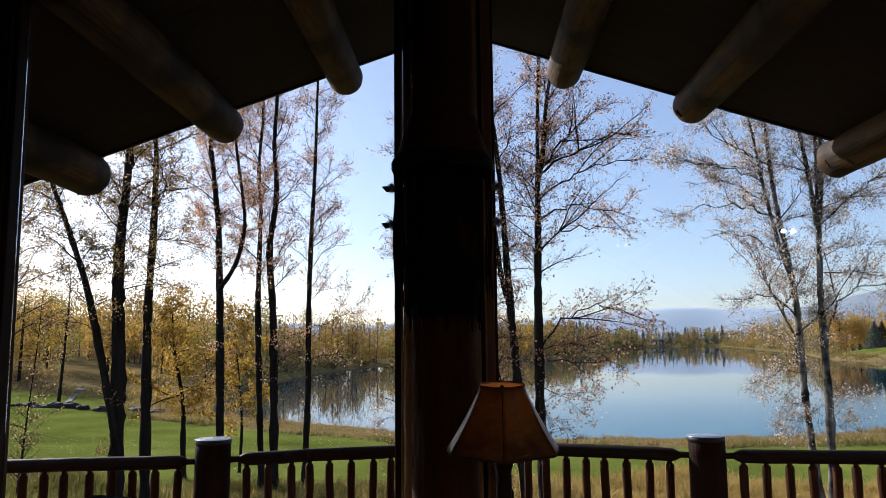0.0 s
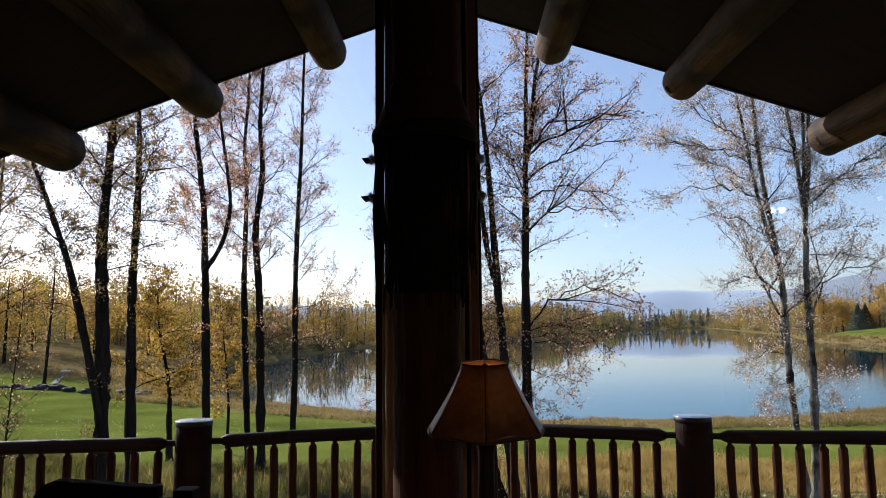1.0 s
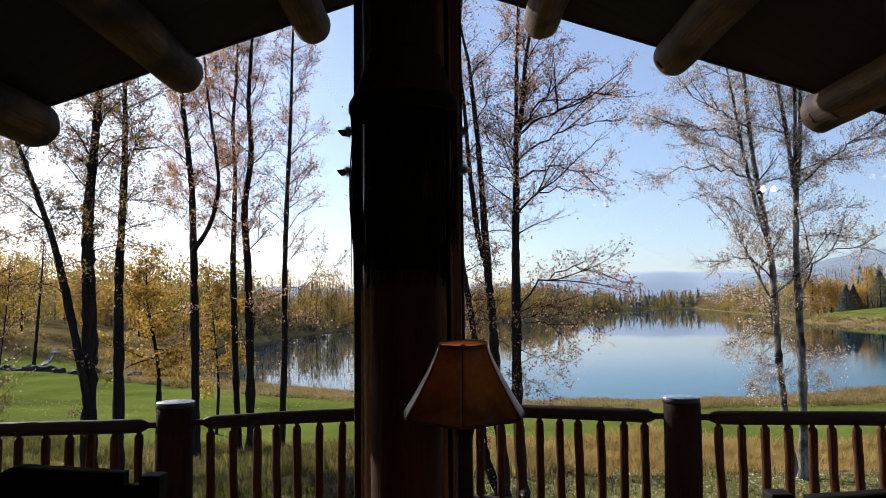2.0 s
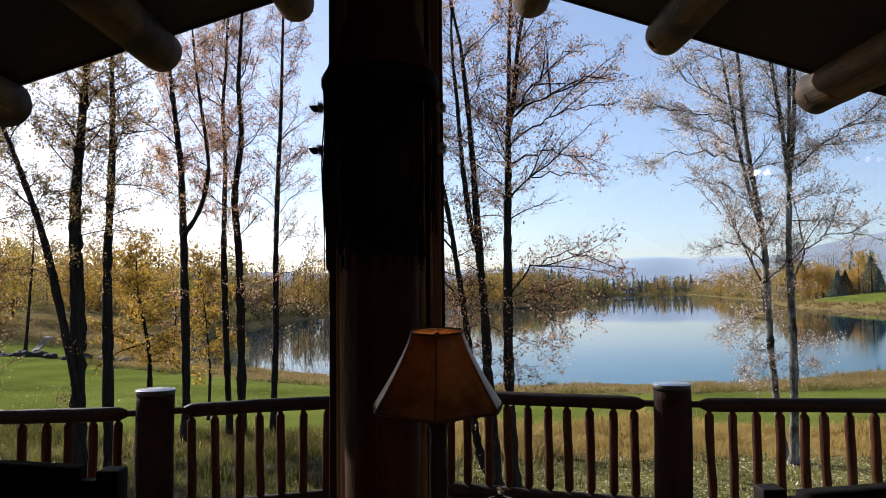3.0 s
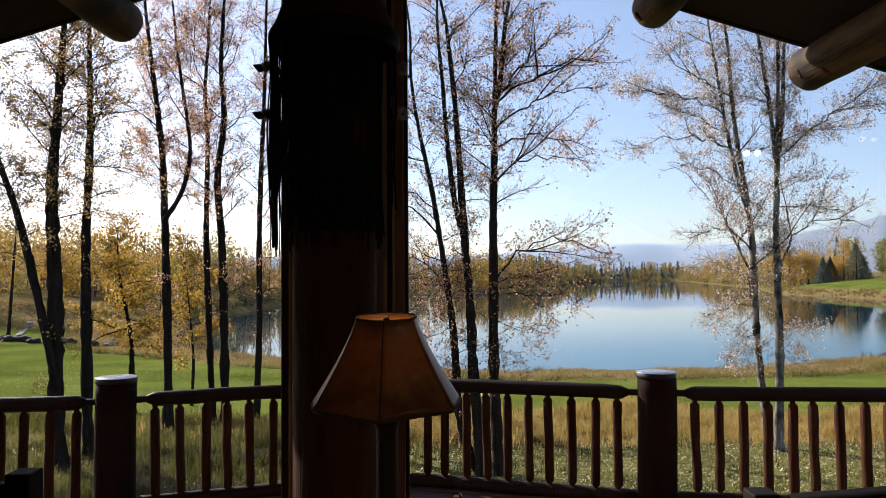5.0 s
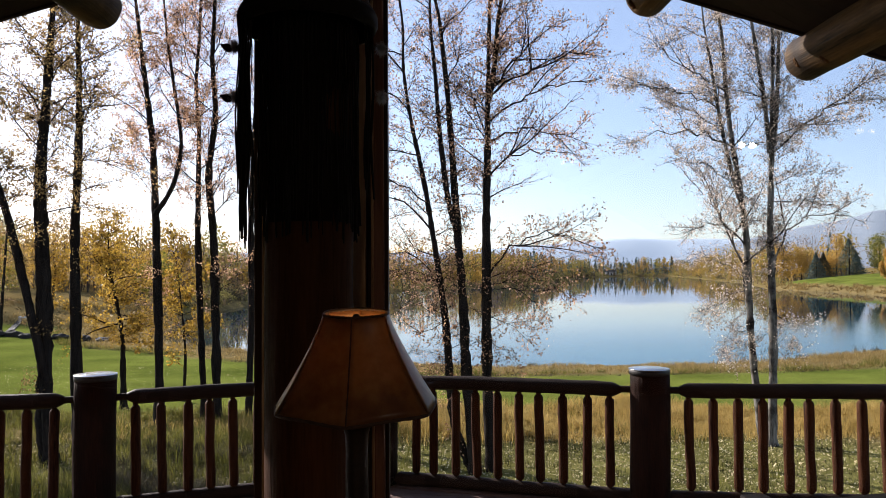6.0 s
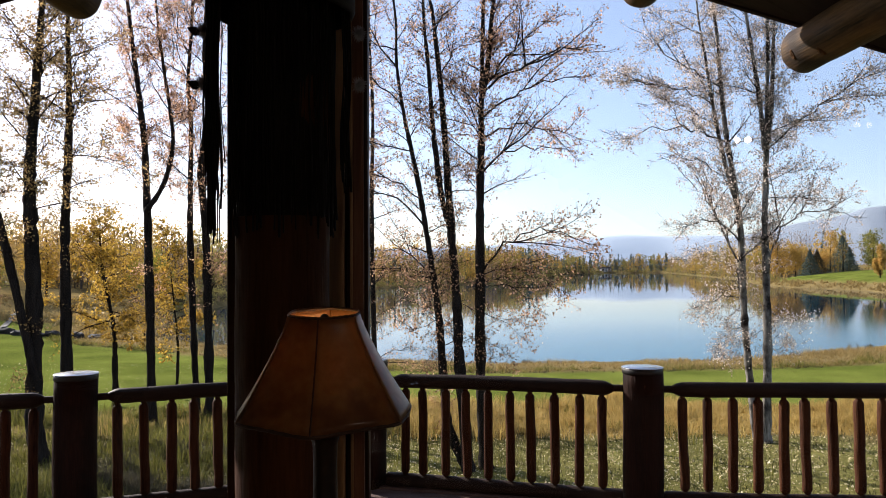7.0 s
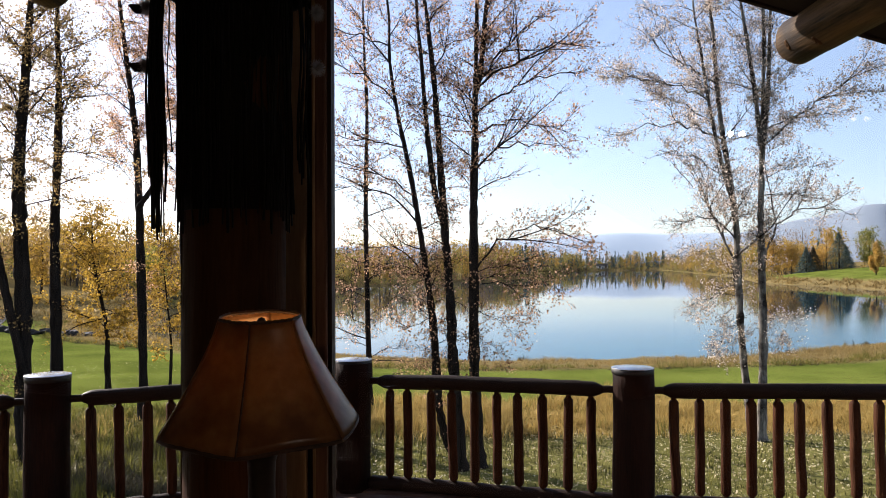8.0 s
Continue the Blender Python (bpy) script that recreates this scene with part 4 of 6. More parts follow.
# ---- near trees ----
def tube(verts, faces, pts, radii, sides, rough=0.0, g=np.random.RandomState(8)):
    pts = np.asarray(pts, float)
    d = np.gradient(pts, axis=0)
    d /= np.linalg.norm(d, axis=1, keepdims=True) + 1e-9
    ref = np.array((0.0, 1.0, 0.0)) if abs(d[0, 1]) < 0.8 else np.array((1.0, 0.0, 0.0))
    u = np.cross(d, ref)
    u /= np.linalg.norm(u, axis=1, keepdims=True) + 1e-9
    w = np.cross(d, u)
    a = np.arange(sides) * 2 * np.pi / sides
    uneven = 1 + rough * g.uniform(-1, 1, (len(pts), sides, 1)) + rough * g.uniform(-1, 1, (len(pts), 1, 1))
    ring = pts[:, None] + np.asarray(radii)[:, None, None] * uneven * (u[:, None] * np.cos(a)[:, None] + w[:, None] * np.sin(a)[:, None])
    base = sum(len(v) for v in verts)
    verts.append(ring.reshape(-1, 3))
    n = len(pts)
    i = np.arange(sides)
    k = (i + 1) % sides
    for j in range(n - 1):
        o = base + j * sides
        faces.append(np.stack([o + i, o + k, o + sides + k, o + sides + i], -1))


def grow(rnd, start, way, length, n, up, bend):
    """A curved shoot: it starts along way and turns upwards by up, wandering by bend."""
    p, d = Vector(start), Vector(way).normalized()
    pts = [p.copy()]
    for _ in range(n):
        d = (d + Vector((rnd.gauss(0, bend), rnd.gauss(0, bend), rnd.gauss(0, bend * 0.7) + up / n))).normalized()
        p = p + d * (length / n)
        pts.append(p.copy())
    return pts


def along(pts, f):
    k = f * (len(pts) - 1)
    i = min(int(k), len(pts) - 2)
    return pts[i].lerp(pts[i + 1], k - i), (pts[i + 1] - pts[i]).normalized()


def leaf_mesh(name, rnd, spots, size, mat, droop=0.5):
    """Loose leaves: each a small kinked blade of four corners, hanging by its stalk end."""
    n = len(spots)
    g = np.random.RandomState(rnd.randrange(10 ** 6))
    c = np.array(spots)
    s = size * g.uniform(0.55, 1.3, (n, 1))
    a = g.normal(size=(n, 3))
    a[:, 2] -= droop
    a /= np.linalg.norm(a, axis=1, keepdims=True)
    b = np.cross(a, g.normal(size=(n, 3)))
    b /= np.linalg.norm(b, axis=1, keepdims=True)
    m = np.cross(a, b)
    v = np.stack([c - a * s * 0.45, c + b * s * 0.42 + m * s * 0.12, c + a * s * 0.62, c - b * s * 0.42 + m * s * 0.05], 1).reshape(-1, 3)
    return fast_mesh(name, v, np.arange(n * 4).reshape(n, 4), mat)


def bough(rnd, x0, z0, x1, z1, bow, at_y):
    """A limb in a bowed line from the trunk to its tip, wandering a little in depth."""
    a = Vector((x0, at_y, z0))
    ln = math.hypot(x1 - x0, z1 - z0)
    b = Vector((x1, at_y + rnd.uniform(-0.35, 0.35) * ln, z1))
    mid = (a + b) / 2 + Vector((-(z1 - z0), 0, x1 - x0)) * bow
    ctrl = mid * 2 - (a + b) / 2
    n = max(6, int(ln * 5))
    pts = []
    for i in range(n + 1):
        t = i / n
        p = a * (1 - t) ** 2 + ctrl * 2 * t * (1 - t) + b * t * t
        k = 0.055 * ln ** 0.5 * min(1, t * 4)
        pts.append(p + Vector((rnd.gauss(0, k * 0.5), rnd.gauss(0, k), rnd.gauss(0, k * 0.5))))
    return pts, ln


def tree(name, label, at_y, stems, radius, seed, bark, leaf, reach=1.5, low=0.28, limbs=14, leaves=2.0, leaf_size=0.051, rise=0.75, arch=-0.25, twigs=8, sprouts=44, boughs=(), category="tree", base_z=None, clump=0.5):
    """A tree of one or more stems (x, z pairs in the plane y = at_y), boughs, twigs and loose autumn leaves in uneven clumps."""
    rnd = random.Random(seed)
    wood_v, wood_f, twig_v, twig_f, spots = [], [], [], [], []
    bx = stems[0][0][0]
    gz = float(ground_z(bx, at_y)) - 0.06 if base_z is None else base_z
    every = []
    for si, stem in enumerate(stems):
        ctrl = [Vector((x, at_y + 0.25 * noise.noise((z * 0.2, seed, si)) * min(1, abs(z - gz) / 2), z)) for x, z in stem]
        rooted = si == 0 or stem[0][1] < gz + 1.0
        r0 = radius * (1.0 if rooted else 0.6)
        if rooted:
            ctrl[0].z = gz
        d = (ctrl[-1] - ctrl[-2]).normalized()
        ctrl.append(ctrl[-1] + (d + Vector((rnd.uniform(-0.2, 0.2), rnd.uniform(-0.2, 0.2), 0.3))) * 1.6)
        ctrl.append(ctrl[-1] + (d + Vector((rnd.uniform(-0.3, 0.3), rnd.uniform(-0.3, 0.3), 0.4))) * 1.1)
        pts = []
        for i in range(len(ctrl) - 1):
            a0, a1, a2, a3 = ctrl[max(i - 1, 0)], ctrl[i], ctrl[i + 1], ctrl[min(i + 2, len(ctrl) - 1)]
            for t in np.linspace(0, 1, 11)[:-1]:
                pts.append(0.5 * (2 * a1 + (a2 - a0) * t + (2 * a0 - 5 * a1 + 4 * a2 - a3) * t * t + (3 * a1 - a0 - 3 * a2 + a3) * t ** 3))
        pts.append(ctrl[-1])
        n = len(pts)
        rad = [r0 * (1 - 0.93 * (i / (n - 1)) ** 1.05) * (1 + 0.06 * noise.noise((i * 0.7, seed, si))) for i in range(n)]
        if rooted:
            for i, k in enumerate((1.55, 1.22, 1.12, 1.05)):
                rad[i] *= k
        tube(wood_v, wood_f, pts, rad, 18, 0.15)
        every += pts
        lo = low if rooted else 0.08
        todo = []
        count = int(limbs * (1 if si == 0 else 0.6))
        for k in range(count):
            f = lo + (0.985 - lo) * ((k + rnd.random()) / count)
            p, d = along(pts, f)
            az = k * 2.4 + rnd.uniform(-1.0, 1.0)
            g = (f - lo) / (1 - lo)
            ln = reach * (0.35 + 0.65 * math.sin(math.pi * min(1, 0.25 + 0.75 * g)) ** 0.8) * (1 - 0.4 * g) * rnd.choice((0.45, 0.7, 0.95, 1.2)) * rnd.uniform(0.85, 1.2)
            way = Vector((math.cos(az), math.sin(az), rise + 0.35 * g + rnd.uniform(-0.4, 0.4)))
            r = min(rad[min(int(f * (n - 1)), n - 1)] * 0.45, 0.005 + 0.0085 * ln)
            todo.append((grow(rnd, p, way, ln, max(5, int(ln * 4)), arch + rnd.uniform(-0.35, 0.45), 0.13), ln, r))
        for k in range(sprouts):
            p, d = along(pts, rnd.uniform(0.10, 0.9))
            az = rnd.uniform(0, 6.283)
            ln = rnd.uniform(0.18, 0.5)
            todo.append((grow(rnd, p, Vector((math.cos(az), math.sin(az), rnd.uniform(0.2, 1.2))), ln, 4, 0.0, 0.13), ln, 0.005))
        if si == len(stems) - 1:
            for (x0, z0, x1, z1, bow, th) in boughs:
                root = min(every, key=lambda p: (p.x - x0) ** 2 + (p.z - z0 + 0.04) ** 2)
                limb, ln = bough(rnd, root.x, root.z, x1, z1, bow, root.y)
                th *= 0.85
                todo.append((limb, ln, th))
                # forks of the bough, along its outer half
                for k in range(int(1 + ln * 1.2)):
                    f = rnd.uniform(0.25, 0.85)
                    q, d = along(limb, f)
                    l2 = ln * (1 - f) * rnd.uniform(0.6, 1.1) + 0.2
                    side = Vector((rnd.gauss(0, 0.5), rnd.gauss(0, 0.5), rnd.gauss(0.15, 0.5)))
                    todo.append((grow(rnd, q, d + side * 0.8, l2, max(4, int(l2 * 4)), 0.1, 0.10), l2, th * (1 - 0.75 * f)))
        for limb, ln, r in todo:
            m = len(limb) - 1
            tube(wood_v, wood_f, limb, [max(0.0038, r * (1 - 0.88 * (i / m) ** 1.1)) for i in range(m + 1)], 5)
            # leaves come in clumps: some limbs keep many, some have lost nearly all
            full = leaves * 1.15 * (1 + clump * rnd.uniform(-1.6, 1.6))
            for s in range(int(4 + ln * twigs * 1.05) if ln > 0.52 else 4):
                f = 0.08 + 0.9 * rnd.random() ** 1.25
                q, d = along(limb, f)
                side = Vector((rnd.gauss(0, 1), rnd.gauss(0, 1), rnd.gauss(0.15, 0.7)))
                l2 = (0.22 + 0.25 * min(ln, 1.8) * (1 - f * 0.65)) * rnd.uniform(0.5, 1.25)
                sub = grow(rnd, q, d + side.normalized() * 0.8, l2, 3, 0.05, 0.12)
                tube(twig_v, twig_f, sub, [max(0.0023, min(r, 0.02) * 0.26 * (1 - 0.85 * i / 3)) for i in range(4)], 3)
                for t in range(rnd.randint(2, 3) + int(l2 * 4)):
                    q2, d2 = along(sub, rnd.uniform(0.15, 1.0))
                    side = Vector((rnd.gauss(0, 1), rnd.gauss(0, 1), rnd.gauss(0.1, 0.7)))
                    tw = grow(rnd, q2, d2 * 0.9 + side.normalized() * 0.85, rnd.uniform(0.10, 0.30), 1, 0.0, 0.1)
                    tube(twig_v, twig_f, tw, [0.0023, 0.0014], 3)
                    for _ in range(int(max(0.0, full) + rnd.random())):
                        q3, _d = along(tw, rnd.uniform(0.15, 1.0))
                        spots.append((q3.x + rnd.gauss(0, 0.05), q3.y + rnd.gauss(0, 0.05), q3.z + rnd.gauss(-0.02, 0.05)))
    base = Vector((bx, at_y, gz))
    ob = thing(name, base, label, category, "trees before the lake")
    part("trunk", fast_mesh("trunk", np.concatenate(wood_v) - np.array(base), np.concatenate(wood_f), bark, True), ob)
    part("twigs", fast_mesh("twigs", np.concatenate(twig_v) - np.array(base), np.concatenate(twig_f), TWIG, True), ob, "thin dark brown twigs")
    if spots:
        part("crown", leaf_mesh("crown", rnd, np.array(spots) - np.array(base), leaf_size, leaf), ob, "loose autumn leaves on thin twigs")
    return ob


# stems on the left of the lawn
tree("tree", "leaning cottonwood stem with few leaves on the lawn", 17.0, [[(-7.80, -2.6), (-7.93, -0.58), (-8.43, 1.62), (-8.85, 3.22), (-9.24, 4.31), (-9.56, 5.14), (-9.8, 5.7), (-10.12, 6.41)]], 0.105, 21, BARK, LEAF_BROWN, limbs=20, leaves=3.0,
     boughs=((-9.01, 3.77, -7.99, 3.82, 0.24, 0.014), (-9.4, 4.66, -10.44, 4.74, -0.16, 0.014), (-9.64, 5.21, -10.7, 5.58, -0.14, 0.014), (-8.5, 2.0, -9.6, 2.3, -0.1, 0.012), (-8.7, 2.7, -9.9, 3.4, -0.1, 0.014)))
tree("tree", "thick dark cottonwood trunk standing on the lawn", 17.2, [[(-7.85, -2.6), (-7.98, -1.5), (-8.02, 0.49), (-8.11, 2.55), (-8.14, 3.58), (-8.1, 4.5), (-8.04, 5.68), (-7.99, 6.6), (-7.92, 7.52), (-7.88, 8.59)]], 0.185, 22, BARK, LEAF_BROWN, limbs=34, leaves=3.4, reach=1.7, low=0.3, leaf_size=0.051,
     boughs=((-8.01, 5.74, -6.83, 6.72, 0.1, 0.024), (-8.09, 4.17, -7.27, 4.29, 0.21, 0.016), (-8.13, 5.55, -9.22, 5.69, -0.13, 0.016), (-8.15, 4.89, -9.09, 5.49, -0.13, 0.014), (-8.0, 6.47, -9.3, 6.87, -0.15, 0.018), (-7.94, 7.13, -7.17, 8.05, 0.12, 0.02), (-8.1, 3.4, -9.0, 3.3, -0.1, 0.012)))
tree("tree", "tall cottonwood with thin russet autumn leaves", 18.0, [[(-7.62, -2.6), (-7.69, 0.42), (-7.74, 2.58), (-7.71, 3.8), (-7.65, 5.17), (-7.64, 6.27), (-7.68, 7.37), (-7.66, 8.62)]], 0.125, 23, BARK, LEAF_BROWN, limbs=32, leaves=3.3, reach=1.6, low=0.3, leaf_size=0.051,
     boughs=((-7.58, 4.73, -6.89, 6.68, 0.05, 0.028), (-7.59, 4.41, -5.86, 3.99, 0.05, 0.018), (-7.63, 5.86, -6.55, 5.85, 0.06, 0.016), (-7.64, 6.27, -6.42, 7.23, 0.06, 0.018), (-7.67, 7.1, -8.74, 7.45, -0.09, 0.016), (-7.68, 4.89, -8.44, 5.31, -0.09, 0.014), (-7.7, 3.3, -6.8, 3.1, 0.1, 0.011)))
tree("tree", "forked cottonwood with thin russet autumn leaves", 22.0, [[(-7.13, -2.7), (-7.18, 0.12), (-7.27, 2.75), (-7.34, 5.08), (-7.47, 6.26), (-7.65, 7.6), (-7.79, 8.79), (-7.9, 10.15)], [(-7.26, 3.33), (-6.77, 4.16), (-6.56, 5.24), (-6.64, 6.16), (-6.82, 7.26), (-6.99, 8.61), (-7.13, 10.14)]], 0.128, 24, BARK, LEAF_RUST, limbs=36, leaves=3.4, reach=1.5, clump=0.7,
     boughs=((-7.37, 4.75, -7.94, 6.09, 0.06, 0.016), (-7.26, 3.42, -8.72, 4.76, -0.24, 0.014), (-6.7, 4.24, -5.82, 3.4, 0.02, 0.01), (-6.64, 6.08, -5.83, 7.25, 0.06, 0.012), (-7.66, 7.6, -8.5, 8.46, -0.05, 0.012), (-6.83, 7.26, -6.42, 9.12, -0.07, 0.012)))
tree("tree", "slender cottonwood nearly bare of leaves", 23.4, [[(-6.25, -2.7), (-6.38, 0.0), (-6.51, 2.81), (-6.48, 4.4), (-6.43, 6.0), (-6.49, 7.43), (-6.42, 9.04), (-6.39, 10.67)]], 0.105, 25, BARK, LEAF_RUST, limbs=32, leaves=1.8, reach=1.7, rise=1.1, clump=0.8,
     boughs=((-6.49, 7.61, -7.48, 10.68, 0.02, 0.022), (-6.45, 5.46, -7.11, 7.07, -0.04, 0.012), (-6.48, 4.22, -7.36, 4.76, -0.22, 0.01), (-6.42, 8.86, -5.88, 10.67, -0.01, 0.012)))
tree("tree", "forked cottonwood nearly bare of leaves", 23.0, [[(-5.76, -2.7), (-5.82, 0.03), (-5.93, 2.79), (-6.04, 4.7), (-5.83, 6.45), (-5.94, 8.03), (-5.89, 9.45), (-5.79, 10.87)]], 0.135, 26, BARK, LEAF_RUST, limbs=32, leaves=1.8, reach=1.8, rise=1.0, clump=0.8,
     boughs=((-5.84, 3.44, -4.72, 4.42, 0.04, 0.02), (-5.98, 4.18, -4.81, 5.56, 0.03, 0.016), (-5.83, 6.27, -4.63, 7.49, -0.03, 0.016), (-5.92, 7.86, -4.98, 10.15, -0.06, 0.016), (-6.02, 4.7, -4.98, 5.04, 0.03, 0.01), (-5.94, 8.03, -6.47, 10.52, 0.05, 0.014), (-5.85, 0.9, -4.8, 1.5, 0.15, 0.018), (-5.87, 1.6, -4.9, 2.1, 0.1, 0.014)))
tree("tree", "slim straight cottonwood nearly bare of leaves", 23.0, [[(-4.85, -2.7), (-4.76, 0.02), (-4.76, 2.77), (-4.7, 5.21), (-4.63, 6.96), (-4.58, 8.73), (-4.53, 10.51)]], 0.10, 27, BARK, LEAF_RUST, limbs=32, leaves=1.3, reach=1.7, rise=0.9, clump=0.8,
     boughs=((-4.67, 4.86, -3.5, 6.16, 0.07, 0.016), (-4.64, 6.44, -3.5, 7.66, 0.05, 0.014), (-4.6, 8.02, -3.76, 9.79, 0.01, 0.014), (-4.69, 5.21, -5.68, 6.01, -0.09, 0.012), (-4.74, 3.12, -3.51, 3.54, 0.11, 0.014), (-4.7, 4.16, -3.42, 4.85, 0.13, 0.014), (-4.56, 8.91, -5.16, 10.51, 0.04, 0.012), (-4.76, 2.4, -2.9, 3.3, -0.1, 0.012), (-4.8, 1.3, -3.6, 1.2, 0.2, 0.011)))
tree("tree", "small yellow-leaved tree on the lawn", 26.0, [[(-9.72, -2.9), (-9.74, -1.4), (-9.8, -0.2)]], 0.11, 28, BARK, LEAF_GOLD, limbs=40, leaves=4.4, reach=2.0, low=0.42, rise=0.3, leaf_size=0.075, sprouts=4, twigs=7)
# clump of stems before the middle of the lake
tree("tree", "young cottonwood with fine twigs near the shore", 24.0, [[(-0.86, -3.0), (-0.94, -0.24), (-0.99, 3.29), (-0.94, 6.49), (-1.0, 8.1)]], 0.095, 29, BARK, LEAF_RUST, limbs=34, leaves=1.5, reach=1.9, low=0.1, rise=0.25, arch=-0.1, twigs=7,
     boughs=((-0.9, -1.9, 1.3, -2.2, 0.2, 0.014), (-0.9, -1.7, -2.6, -1.9, -0.2, 0.012), (-0.92, -1.2, 1.5, -1.1, 0.15, 0.014), (-0.92, -0.8, -2.8, -0.9, -0.15, 0.013), (-0.94, -0.3, -2.7, -0.2, -0.2, 0.014), (-0.95, 0.2, 0.9, 0.8, 0.1, 0.014), (-0.95, 1.2, 0.8, 2.0, 0.1, 0.014)))
tree("tree", "leaning cottonwood stem with russet leaves", 16.6, [[(1.60, -2.8), (1.40, -2.5), (1.08, -1.59), (0.99, -0.5), (0.91, 0.59), (0.8, 1.44), (0.68, 2.29), (0.44, 3.76), (0.21, 4.86), (0.03, 6.09), (-0.02, 7.44)]], 0.105, 31, BARK, LEAF_RUST, limbs=26, leaves=2.1, leaf_size=0.046, reach=1.15,
     boughs=((0.61, 2.6, -1.56, 3.21, -0.2, 0.028), (0.5, 3.15, -1.56, 3.64, -0.13, 0.02), (0.34, 4.22, -1.56, 4.52, -0.03, 0.02), (0.11, 5.23, -1.55, 5.96, -0.11, 0.024), (0.03, 6.15, -1.06, 7.68, -0.01, 0.026), (0.01, 6.46, -1.55, 6.88, -0.05, 0.02), (0.48, 3.64, 1.24, 4.12, -0.01, 0.012),
             (0.8, 1.44, -0.48, 1.33, -0.21, 0.014), (0.61, 1.44, -1.08, 1.88, -0.23, 0.016), (0.94, 0.1, 0.54, -0.5, -0.05, 0.01), (0.91, 0.59, 0.0, 0.6, 0.2, 0.01)))
tree("tree", "tall cottonwood with thin russet autumn leaves", 16.3, [[(1.52, -2.6), (1.35, -0.47), (1.29, 0.96), (1.21, 2.16), (1.13, 3.36), (1.0, 5.28), (0.88, 6.49), (0.77, 7.34)], [(1.17, 2.52), (0.98, 3.24), (0.83, 4.44), (0.72, 5.89), (0.61, 7.34)]], 0.118, 32, BARK, LEAF_RUST, limbs=26, leaves=2.1, leaf_size=0.046, reach=1.1,
     boughs=((1.03, 5.77, 1.91, 6.59, 0.21, 0.022), (0.91, 6.79, 1.74, 7.65, 0.07, 0.02), (1.13, 3.84, 1.83, 3.93, 0.19, 0.012), (0.81, 4.56, 0.16, 5.4, -0.1, 0.012), (0.74, 5.89, 0.04, 6.61, -0.16, 0.012), (1.32, 0.25, 1.2, -0.41, -0.17, 0.01), (1.3, 0.6, 0.84, 0.13, -0.19, 0.01), (1.29, 1.0, 1.7, 0.6, 0.1, 0.01)))
tree("tree", "cottonwood with a broad crown of russet and gold leaves", 16.5, [[(1.90, -2.54), (1.81, -0.62), (1.8, 1.31), (1.81, 3.13), (1.85, 4.35), (1.88, 5.57), (1.93, 7.42)], [(1.89, 5.45), (2.02, 6.19), (2.14, 7.42)]], 0.125, 53, BARK, LEAF_RUST, limbs=26, low=0.36, leaves=2.7, leaf_size=0.047, reach=1.3, twigs=9,
     boughs=((1.94, 3.68, 3.93, 4.2, 0.18, 0.03), (1.91, 4.45, 4.3, 4.47, 0.14, 0.03), (1.94, 4.94, 4.19, 5.72, 0.11, 0.032), (1.93, 5.51, 4.38, 6.38, 0.08, 0.034), (1.93, 5.57, 3.71, 7.18, 0.08, 0.034), (1.99, 6.68, 2.98, 7.67, 0.03, 0.025), (1.85, 1.6, 3.5, 0.95, 0.22, 0.014),
             (1.95, 1.61, 4.27, 2.02, 0.28, 0.028), (1.81, 3.25, 0.99, 3.86, -0.12, 0.012), (1.81, 4.47, 1.0, 5.57, -0.01, 0.018), (1.85, 5.08, 1.25, 6.25, 0.01, 0.018), (1.84, 0.83, 3.03, 0.39, -0.06, 0.012), (1.84, 0.22, 2.36, -0.33, 0.11, 0.01), (1.85, 1.3, 2.9, 1.2, 0.15, 0.014), (1.85, 1.4, 3.1, 0.45, 0.2, 0.012)))
# pair of pale-barked trees
tree("tree", "pale-barked cottonwood with thin russet leaves", 19.1, [[(9.0, -2.6), (8.77, -0.42), (8.67, 1.31), (8.63, 2.46), (8.52, 3.63), (8.34, 4.95), (8.23, 6.12), (8.15, 7.45), (8.04, 8.49), (7.93, 9.84)], [(8.61, 3.05), (8.38, 3.85), (8.12, 5.1), (7.96, 5.98), (7.82, 6.86), (7.64, 7.9), (7.52, 8.95)]], 0.097, 34, BARK_PALE, LEAF_PALE, limbs=26, leaves=3.7, leaf_size=0.044, reach=1.3, twigs=9,
     boughs=((8.41, 4.83, 5.57, 5.0, -0.13, 0.03), (7.96, 5.32, 6.47, 6.14, 0.0, 0.022), (7.96, 5.86, 5.38, 6.51, -0.05, 0.026), (8.19, 6.3, 5.92, 7.69, 0.03, 0.026), (8.28, 3.68, 6.58, 4.45, -0.16, 0.02), (8.68, 0.3, 6.87, 4.45, -0.12, 0.04), (8.66, 2.32, 6.67, 2.34, -0.28, 0.024),
             (8.64, 3.66, 9.31, 3.01, -0.07, 0.014), (7.68, 7.61, 6.22, 7.84, -0.09, 0.016), (8.68, 1.6, 7.09, 1.76, -0.13, 0.012), (8.7, 0.73, 7.83, -0.41, -0.13, 0.012), (8.71, 0.16, 7.96, -0.69, -0.21, 0.01), (8.67, 1.16, 7.63, 0.17, -0.18, 0.012), (8.7, 0.9, 7.5, 0.5, -0.15, 0.012)))
